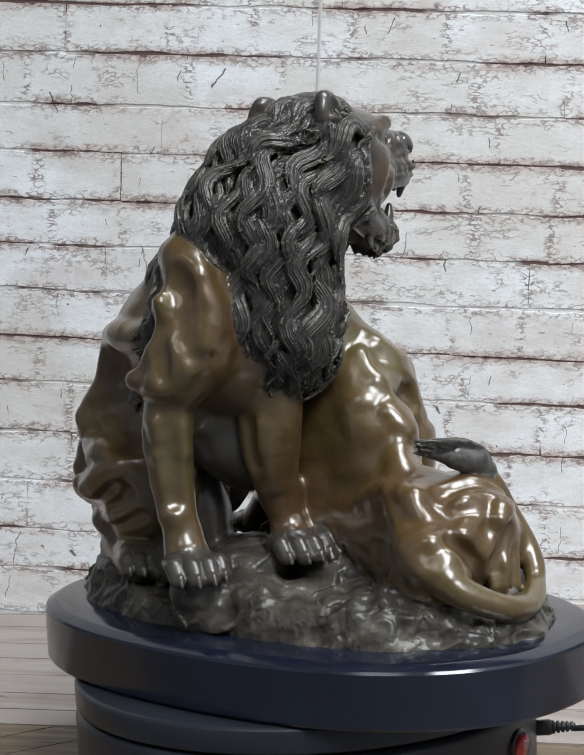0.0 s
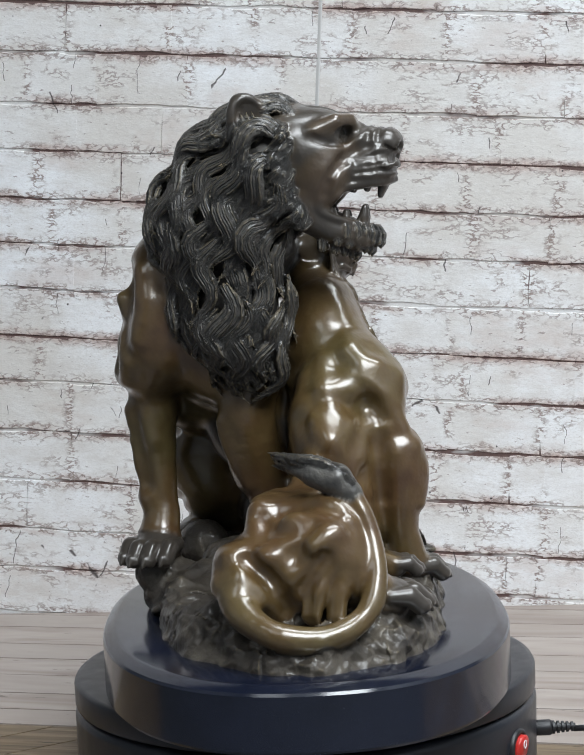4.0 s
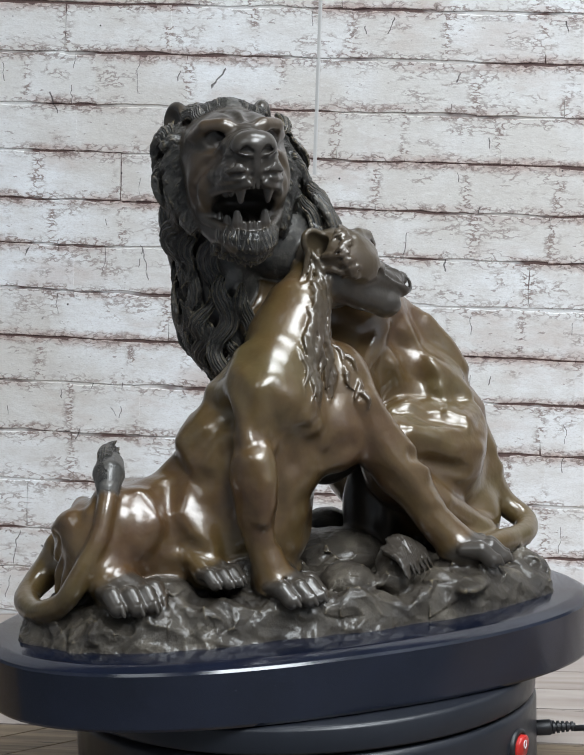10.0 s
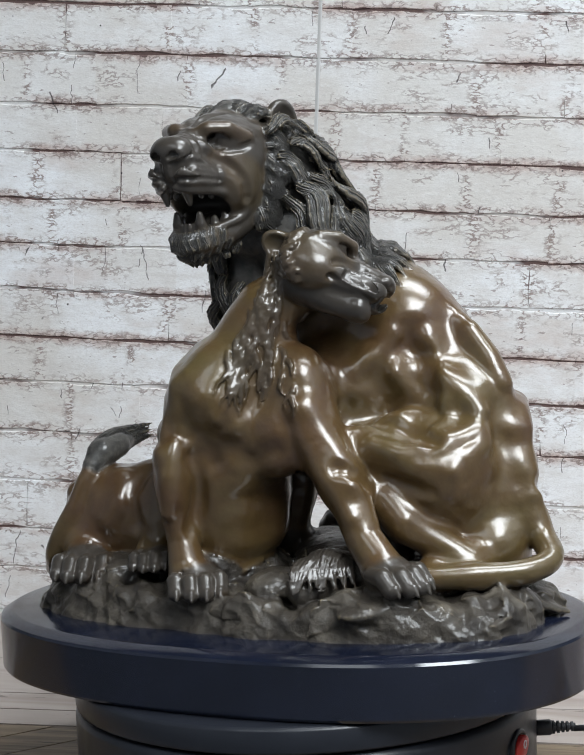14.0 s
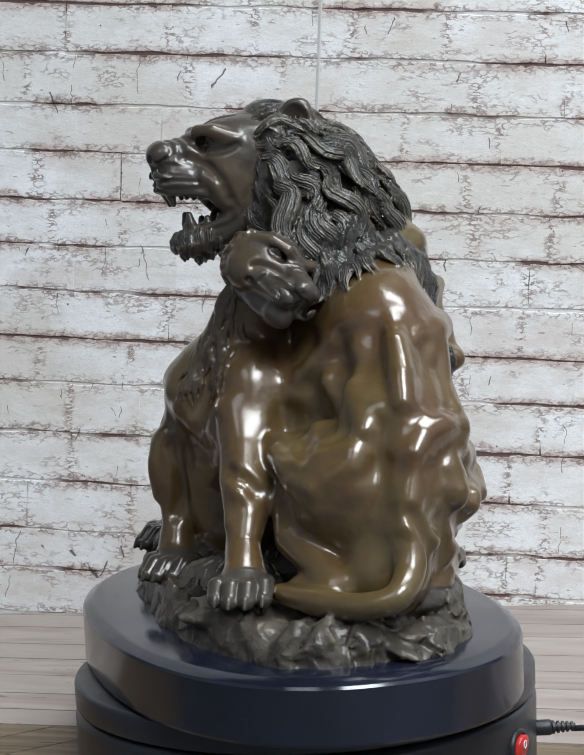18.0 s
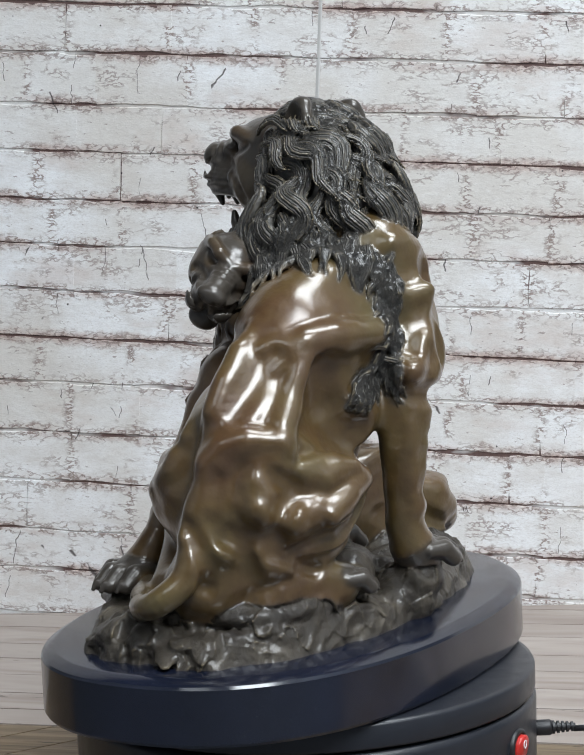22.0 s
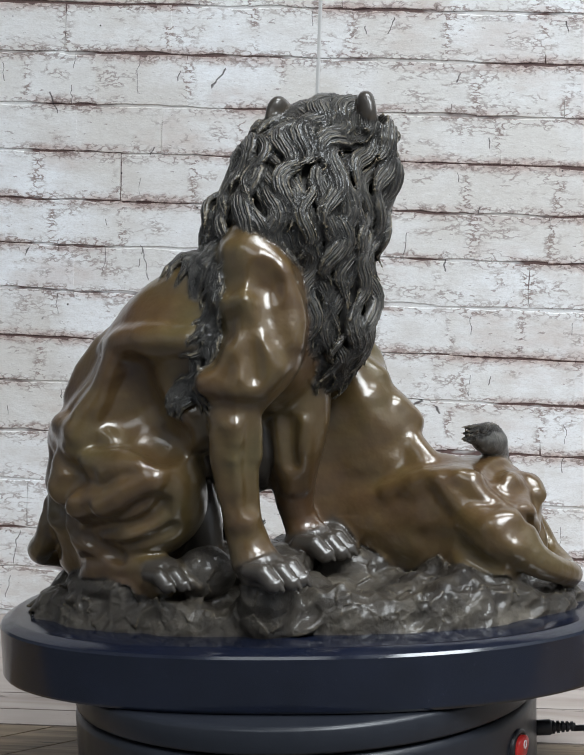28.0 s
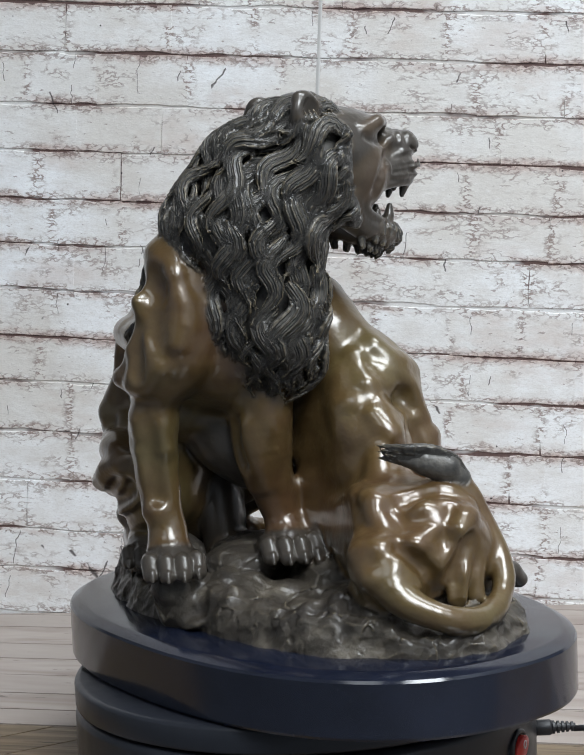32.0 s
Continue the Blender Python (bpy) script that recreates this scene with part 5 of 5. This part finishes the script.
ell((-0.105, 0.040, 0.098), (0.034, 0.050, 0.012), (0, 0, 25), 0.004, ROCK)
ell((0.112, -0.040, 0.100), (0.020, 0.022, 0.012), None, 0.004, ROCK)
ell((-0.030, -0.018, 0.106), (0.030, 0.026, 0.014), (0, 0, 30), 0.006, ROCK)
# chipped faces: each cell of the rock's skin leans its own way
sl, X, Y, Z = block((-0.2, -0.2, 0.06), (0.2, 0.2, 0.15))
skin = np.argwhere((np.abs(FIELD[sl]) < 0.007) & (KIND[sl] == ROCK))
for count, lean in ((480, 0.055), (3200, 0.036)):
    pick = skin[rng.randint(0, len(skin), count)]
    chip = rng.normal(size=(count, 3)) * lean
    cell = {}
    size = 11 if count < 1000 else 5
    for i, q in enumerate(pick // size):
        cell.setdefault(tuple(q), []).append(i)
    best = np.full(len(skin), 1e9)
    shift = np.zeros(len(skin))
    key = skin // size
    order = np.lexsort((key[:, 2], key[:, 1], key[:, 0]))
    cuts = np.flatnonzero(np.any(np.diff(key[order], axis=0) != 0, axis=1)) + 1
    for grp in np.split(order, cuts):
        k0 = key[grp[0]]
        near = [i for a in (-1, 0, 1) for b in (-1, 0, 1) for c in (-1, 0, 1) for i in cell.get((k0[0] + a, k0[1] + b, k0[2] + c), ())]
        if near:
            rel = (skin[grp][:, None, :] - pick[near][None]) * STEP
            j = (rel ** 2).sum(2).argmin(1)
            shift[grp] = (rel[np.arange(len(grp)), j] * chip[near][j]).sum(1)
    FIELD[sl][skin[:, 0], skin[:, 1], skin[:, 2]] += np.clip(shift, -0.003, 0.003)
for i in range(15):
    o = -0.016 + 0.0023 * i
    bend = rng.uniform(-0.004, 0.004)
    q, w = spline([(-0.018 + 0.5 * o, 0.074, 0.106), (-0.006 + o, 0.073, 0.119 - abs(o) * 0.3), (0.003 + o, 0.079 + bend, 0.122 - abs(o) * 0.35), (0.010 + 1.2 * o, 0.090, 0.113), (0.012 + 1.4 * o + bend, 0.097, 0.101)],
                  [0.0025, 0.0042, 0.0046, 0.0036, 0.0009], 3)
    lock(q, w, [(0, 0.6, 0.8)] * len(q), 0.6, 3.0, 0.0012, 0.0008, DARK)

# her tail tuft: long locks laid over the haunch
for i in range(9):
    a = 2 * math.pi * i / 9
    ox, oy, oz = 0.0045 * math.cos(a), 0.003 * math.cos(a + 1), 0.0055 * math.sin(a)
    tip = rng.uniform(0.7, 1.1)
    q = [(0.127 + 0.3 * ox, -0.068, 0.166), (0.120 + ox, -0.071 + oy, 0.177 + oz), (0.108 + ox, -0.078 + oy, 0.183 + 1.3 * oz), (0.094, -0.085 + oy, 0.187 + oz), (0.090 - 0.014 * tip, -0.090 + 0.5 * oy, 0.190 + 0.8 * oz)]
    q, w = spline(q, [0.002, 0.0048, 0.0052, 0.0036, 0.0007], 3)
    lock(q, w, [unit((0.4 + 60 * ox, 0.5 + 60 * oy, 0.6 + 120 * oz))] * len(q), 0.65, 4.0, 0.0012, 0.0008)

# the modeller's hand: slow swells over all the hides
sl, X, Y, Z = block(LO, LO + DIM * STEP)
for scale, amp in ((120, 0.0005), (230, 0.0002)):
    wave = np.zeros(FIELD.shape, np.float32)
    for _ in range(5):
        w = unit(rng.normal(size=3)) * scale * rng.uniform(0.7, 1.35)
        wave += np.sin(w[0] * X + rng.uniform(0, 6.28)).astype(np.float32) * np.cos(w[1] * Y + w[2] * Z).astype(np.float32)
    FIELD += np.where(KIND == HIDE, amp * wave, 0).astype(np.float32)
del wave

# ---- fur strips
SKIN = FIELD.copy()
for shift in (-0.005, 0.001, 0.006):
    tuft([(-0.080, -0.046 + shift, 0.312), (-0.083, -0.047 + shift, 0.292), (-0.086, -0.047 + shift, 0.270), (-0.092, -0.044 + shift, 0.246)], (-0.8, -0.5, 0.1), 20, 0.021, 0.0028, 0.003, (-0.15, 0.1, -1), HAIR, 0.0026)
for shift in (-0.006, 0.000, 0.006):
    tuft([(-0.094, -0.046 + shift, 0.246), (-0.098, -0.038 + shift, 0.236), (-0.098, -0.028 + shift, 0.230)], (-0.9, -0.2, 0.0), 12, 0.022, 0.0030, 0.003, (-0.35, 0.5, -0.8), HAIR, 0.0040)
for shift in (-0.005, 0.000, 0.005):
    tuft([(0.012 + shift, 0.030, 0.314), (0.022 + shift, 0.038, 0.294), (0.032 + shift, 0.037, 0.270), (0.042 + shift, 0.037, 0.252), (0.046 + shift, 0.043, 0.236)], (0.5, 0.85, 0.1), 13, 0.027, 0.0026, 0.002, (0.25, 0, -1), FRINGE, 0.0016)
for shift in (-0.003, 0.003):
    tuft([(0.016 + shift, 0.040, 0.296), (0.028 + shift, 0.041, 0.264), (0.030 + shift, 0.044, 0.240)], (0.2, 0.95, 0.1), 10, 0.026, 0.0026, 0.003, (0.15, 0, -1), FRINGE, 0.0016)
tuft([(0.012, 0.041, 0.278), (0.018, 0.047, 0.244), (0.014, 0.058, 0.222)], (-0.1, 0.97, 0.1), 7, 0.018, 0.0024, 0.005, (0, 0, -1), FRINGE, 0.0014)
# the mane's skirt over the withers
for pts, n, length, width in (
    ([(-0.046, 0.026, 0.304), (-0.056, 0.014, 0.303), (-0.061, 0.003, 0.308), (-0.064, -0.010, 0.309), (-0.067, -0.024, 0.312), (-0.072, -0.038, 0.314)], 22, 0.032, 0.0052),
    ([(-0.045, 0.024, 0.311), (-0.056, 0.012, 0.312), (-0.062, 0.000, 0.318), (-0.062, -0.016, 0.322), (-0.066, -0.030, 0.324)], 20, 0.034, 0.0060)):
    tuft(pts, (-0.8, 0.3, 0.5), n, length, width, 0.003, (-0.5, 0.15, -0.7), HAIR, 0.0045)
for s in (-1, 1):
    tuft([qp(-24, 22 * s, 2), qp(-27, 26 * s, -12), qp(-24, 24 * s, -26), qp(-12, 20 * s, -33)], QS * s, 26, 0.012, 0.0022, 0.003, -QF * 0.7 - QU, FRINGE, 0.0018)
    tuft([hp(-32, 27 * s, 4), hp(-31, 33 * s, -14), hp(-30, 33 * s, -34), hp(-22, 26 * s, -50)], HR * s, 34, 0.022, 0.0042, 0.004, -HF * 0.8 + np.array((0, 0, -0.9)), HAIR, 0.0045)

# ---- mesh
def surface_nets():
    S = FIELD
    neg = S < 0
    n = np.array(S.shape) - 1
    cnt = np.zeros(n, np.uint8)
    for a in (0, 1):
        for b in (0, 1):
            for c in (0, 1):
                cnt += neg[a:n[0] + a, b:n[1] + b, c:n[2] + c]
    act = np.argwhere((cnt > 0) & (cnt < 8))
    ids = np.full(n, -1, np.int32)
    ids[act[:, 0], act[:, 1], act[:, 2]] = np.arange(len(act))
    corner = {}
    for a in (0, 1):
        for b in (0, 1):
            for c in (0, 1):
                corner[a, b, c] = S[act[:, 0] + a, act[:, 1] + b, act[:, 2] + c]
    acc, num = np.zeros((len(act), 3)), np.zeros(len(act))
    for ax in range(3):
        for p in (0, 1):
            for q in (0, 1):
                lo = [p, q]
                lo.insert(ax, 0)
                hi = list(lo)
                hi[ax] = 1
                va, vb = corner[tuple(lo)], corner[tuple(hi)]
                cross = (va < 0) != (vb < 0)
                t = np.where(cross, va / np.where(cross, va - vb, 1), 0)
                pt = np.zeros((len(act), 3)) + np.array(lo)
                pt[:, ax] = t
                acc += pt * cross[:, None]
                num += cross
    co = LO + (act + acc / num[:, None]) * STEP
    quads = []
    for ax in range(3):
        sa = [slice(None)] * 3
        sb = [slice(None)] * 3
        sa[ax], sb[ax] = slice(0, -1), slice(1, None)
        e0, e1 = neg[tuple(sa)], neg[tuple(sb)]
        edges = np.argwhere(e0 != e1)
        o1, o2 = [k for k in range(3) if k != ax]
        edges = edges[(edges[:, o1] > 0) & (edges[:, o2] > 0) & (edges[:, o1] < n[o1]) & (edges[:, o2] < n[o2])]
        flip = e0[edges[:, 0], edges[:, 1], edges[:, 2]]
        q = []
        for d1, d2 in ((-1, -1), (0, -1), (0, 0), (-1, 0)):
            c = edges.copy()
            c[:, o1] += d1
            c[:, o2] += d2
            q.append(ids[c[:, 0], c[:, 1], c[:, 2]])
        q = np.stack(q, 1)
        if ax == 1:
            flip = ~flip
        q[~flip] = q[~flip][:, ::-1]
        quads.append(q)
    kinds = KIND[act[:, 0], act[:, 1], act[:, 2]]
    part_way = acc / num[:, None]
    strand = np.zeros(len(act))
    for (a, b, c) in corner:
        w = (part_way[:, 0] if a else 1 - part_way[:, 0]) * (part_way[:, 1] if b else 1 - part_way[:, 1]) * (part_way[:, 2] if c else 1 - part_way[:, 2])
        strand += w * STRAND[act[:, 0] + a, act[:, 1] + b, act[:, 2] + c]
    return co, np.concatenate(quads), kinds, strand


def smoothed(values, quads, count, rounds):
    for _ in range(rounds):
        acc, num = np.zeros(count), np.zeros(count)
        face = values[quads].mean(1)
        for i in range(4):
            acc += np.bincount(quads[:, i], face, count)
            num += np.bincount(quads[:, i], minlength=count)
        values = acc / np.maximum(num, 1)
    return values


co, quads, kinds, strand = surface_nets()
# one light pass of smoothing takes the grid's steps out of the hides
face_mid = co[quads].mean(1)
acc, num = np.zeros_like(co), np.bincount(quads.ravel(), minlength=len(co))[:, None]
for i in range(4):
    for k in range(3):
        acc[:, k] += np.bincount(quads[:, i], face_mid[:, k], len(co))
soft = np.where((kinds == HIDE) | (kinds == FACE), 0.9, 0.3)[:, None]
co = co * (1 - soft) + soft * acc / np.maximum(num, 1)
me = bpy.data.meshes.new("bronze_statue")
me.vertices.add(len(co))
me.vertices.foreach_set("co", co.astype(np.float32).ravel())
me.loops.add(len(quads) * 4)
me.loops.foreach_set("vertex_index", quads.astype(np.int32).ravel())
me.polygons.add(len(quads))
me.polygons.foreach_set("loop_start", np.arange(0, len(quads) * 4, 4, dtype=np.int32))
me.polygons.foreach_set("use_smooth", np.ones(len(quads), bool))
me.update(calc_edges=True)
at = me.attributes.new("strand", "FLOAT", "POINT")
at.data.foreach_set("value", strand.astype(np.float32))
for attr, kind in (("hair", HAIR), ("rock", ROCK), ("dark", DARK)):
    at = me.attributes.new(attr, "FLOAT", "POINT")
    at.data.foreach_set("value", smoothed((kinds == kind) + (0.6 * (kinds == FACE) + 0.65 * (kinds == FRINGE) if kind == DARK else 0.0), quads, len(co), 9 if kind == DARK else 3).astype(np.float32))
me.materials.append(BRONZE)
STATUE = tagged(new("bronze_statue", me), "patinated bronze statue of roaring lion and lioness on a rock", "statue")
STATUE.location.z = 0.05
del FIELD, KIND, STRAND, SKIN


# ---------------------------------------------------------------- backdrop: limewashed brick wall and worn floorboards
WYAW, WTILT = radians(7), radians(4.5)
U = Vector((math.cos(WYAW), -math.sin(WYAW), 0))
N = Vector((-math.sin(WYAW), -math.cos(WYAW), 0))
EX = U * math.cos(WTILT) - Vector((0, 0, 1)) * math.sin(WTILT)
EY = U * math.sin(WTILT) + Vector((0, 0, 1)) * math.cos(WTILT)
WALL_M = Matrix(((EX.x, EY.x, N.x, 0), (EX.y, EY.y, N.y, 0.523), (EX.z, EY.z, N.z, 0), (0, 0, 0, 1)))
bm = bmesh.new()
box(bm, -0.95, 0.95, -0.12, 1.15, -0.02, -0.0014)
WALL = tagged(new("backdrop_wall", finish(bm, "backdrop_wall", MORTAR)), "whitewashed brick backdrop with peeling paint and reddish joints", "wall", kind="structure")
WALL.matrix_world = WALL_M
br = random.Random(11)


def brick_mesh(w, h):
    """A worn brick face: wandering outline, soft arris, so that joints open and close along it."""
    bm = bmesh.new()
    pts = []
    nx, ny = max(5, int(w / 0.014)), 3
    per = [(-w / 2 + w * i / nx, -h / 2, 0, -1) for i in range(nx)] + [(w / 2, -h / 2 + h * i / ny, 1, 0) for i in range(ny)]
    per += [(w / 2 - w * i / nx, h / 2, 0, 1) for i in range(nx)] + [(-w / 2, h / 2 - h * i / ny, -1, 0) for i in range(ny)]
    drift = 0.0
    tight = {s: br.choice((0.0022, 0.0022, 0.0022, 0.0012, 0.0008, -0.0002)) for s in (-1, 1)}
    for x, y, ox, oy in per:
        drift = 0.6 * drift + br.uniform(-0.0013, 0.0013)
        d = max(-0.0022, min(0.0013, drift + 0.0003)) if oy else (tight[ox] + 0.3 * drift)
        pts.append((x + ox * d + br.uniform(-0.0004, 0.0004), y + oy * d + br.uniform(-0.0003, 0.0003)))
    low = [bm.verts.new((x, y, -0.0025)) for x, y in pts]
    top = [bm.verts.new((x * (1 - 0.0002 / w * 2), y * (1 - 0.0011 / h * 2), br.uniform(-0.0001, 0.0001))) for x, y in pts]
    for i in range(len(pts)):
        j = (i + 1) % len(pts)
        bm.faces.new((low[i], low[j], top[j], top[i]))
    bm.faces.new(top)
    return finish(bm, "brick", BRICK)


COURSES = [
    (0.5350, 0.5820, (-0.248, -0.144, -0.064, 0.03, 0.121, 0.214)),
    (0.4850, 0.5350, (-0.285, -0.216, -0.128, -0.035, 0.041, 0.151, 0.234)),
    (0.4396, 0.4850, (-0.236, -0.15, -0.073, 0.02, 0.085, 0.176)),
    (0.3927, 0.4396, (-0.271, -0.19, -0.118, -0.025, 0.059, 0.146, 0.232)),
    (0.3487, 0.3927, (-0.256, -0.188, -0.079, 0.042, 0.155, 0.225)),
    (0.3036, 0.3487, (-0.235, -0.132, -0.04, 0.044, 0.12, 0.209)),
    (0.2569, 0.3036, (-0.256, -0.138, -0.032, 0.064, 0.136, 0.202)),
    (0.2128, 0.2569, (-0.267, -0.173, -0.123, -0.018, 0.071, 0.149, 0.257)),
    (0.1637, 0.2128, (-0.235, -0.165, -0.078, 0.007, 0.086, 0.137, 0.227)),
    (0.1147, 0.1637, (-0.234, -0.139, -0.048, 0.041, 0.126, 0.2, 0.232)),
    (0.0650, 0.1147, (-0.276, -0.172, -0.09, -0.004, 0.081, 0.165, 0.234)),
    (0.0258, 0.0650, (-0.229, -0.132, -0.036, 0.059, 0.13, 0.199, 0.229)),
    (-0.0200, 0.0258, (-0.235, -0.169, -0.106, 0.037, 0.131, 0.178, 0.247)),
]
rows = list(COURSES)
v = 0.582
for i in range(11):
    rows.append((v, v + 0.047, tuple(-0.25 + 0.09 * k + 0.04 * (i % 2) for k in range(6))))
    v += 0.047


def lay_brick(x0, x1, y0, y1):
    w, h = x1 - x0 - 0.0008, y1 - y0 - 0.0016
    ob = new("brick", brick_mesh(w, h))
    ob.parent = WALL
    ob.location = ((x0 + x1) / 2, (y0 + y1) / 2, br.uniform(-0.00015, 0.00015))
    return ob


for y0, y1, joints in rows:
    js = list(joints)
    while js[0] > -0.93:
        js.insert(0, js[0] - br.uniform(0.075, 0.105))
    while js[-1] < 0.93:
        js.append(js[-1] + br.uniform(0.075, 0.105))
    js[0], js[-1] = max(js[0], -0.95), min(js[-1], 0.95)
    for x0, x1 in zip(js, js[1:]):
        lay_brick(x0, x1, y0, y1)

FOLD_WHITE = plain("creased_white", (0.56, 0.545, 0.53), 0.7, grain=0.4, scale=200)
# the upright fold in the backdrop
bm = bmesh.new()
prof = [(-0.0026, 0.0002), (-0.0006, 0.0007), (0.0, 0.0008), (0.0004, 0.0006), (0.0010, 0.0002)]
ends = []
for y, k in ((0.425, 0.15), (0.46, 0.7), (0.50, 1.0), (0.60, 1.0), (1.15, 1.0)):
    ends.append([bm.verts.new((0.0002 + x, y, z * k)) for x, z in prof])
for a, b in zip(ends, ends[1:]):
    for i in range(len(prof) - 1):
        bm.faces.new((a[i], a[i + 1], b[i + 1], b[i]))
fold = part("fold", bm, FOLD_WHITE, WALL, "soft upright crease in the sheet", True)

bm = bmesh.new()
box(bm, -0.95, 0.95, -0.20, 0.70, -0.02, -0.0015)
FLOOR = tagged(new("wood_floor", finish(bm, "wood_floor", GAP)), "worn grey-brown wooden floorboards under the turntable", "floor", kind="structure")
FLOOR.rotation_euler = (0, 0, radians(-15))


def board(pts, mat):
    """A board with bevelled edges over a four-cornered outline."""
    bm = bmesh.new()
    mid = Vector((sum(p[0] for p in pts) / 4, sum(p[1] for p in pts) / 4, 0))
    low = [bm.verts.new((p[0] - mid.x, p[1] - mid.y, -0.002)) for p in pts]
    top = []
    for p in pts:
        q = Vector((p[0], p[1], 0)) - mid
        q -= q.normalized() * 0.0015
        top.append(bm.verts.new((q.x, q.y, 0.0 + br.uniform(-0.0002, 0.0002))))
    for i in range(4):
        bm.faces.new((low[i], low[(i + 1) % 4], top[(i + 1) % 4], top[i]))
    bm.faces.new(top)
    ob = new("board", finish(bm, "board", mat))
    ob.parent = FLOOR
    ob.location = mid
    return ob


edges = [0.66, 0.60, 0.56, 0.52, 0.462, 0.412, 0.348, 0.296, 0.242, 0.186, 0.140, 0.100]
for hi, lo in zip(edges, edges[1:]):
    x = -0.95 + br.uniform(-0.3, 0)
    while x < 0.95:
        w = br.uniform(2.3, 2.6)
        a, b = max(x, -0.95), min(x + w, 0.95)
        if b - a > 0.02:
            board([(a, lo + 0.0009), (b - 0.0012, lo + 0.0009), (b - 0.0012, hi - 0.0009), (a, hi - 0.0009)], BOARD)
        x += w
x = -0.95 - 0.7
while x < 0.95 + 0.9:
    w = 0.062
    near = -0.19
    depth = 0.098 - near
    a0, a1 = x, x + w - 0.002
    pts = [(a0 - depth, near), (a1 - depth, near), (a1, 0.098), (a0, 0.098)]
    pts = [(min(max(px, -0.95), 0.95), py) for px, py in pts]
    if pts[1][0] - pts[0][0] > 0.01 or pts[2][0] - pts[3][0] > 0.01:
        board(pts, br.choice((BROWN_BOARD, BROWN_BOARD, GREY_BOARD)))
    x += w


# ---------------------------------------------------------------- movement
def motions():
    speed = 11.67
    turn = [(min(t, 32.0), -speed * min(t, 32.0)) for t in range(0, 33, 2)]
    walk(STATUE, [(t, pose(0, 0, 0.05, 0, 0, a)) for t, a in turn])
    walk(PLINTH, [(t, pose(0, 0, 0, 0, 0, a)) for t, a in turn])
    walk(plate, [(t, pose(0, 0, 0, 0, 0, a)) for t, a in turn])


motions()
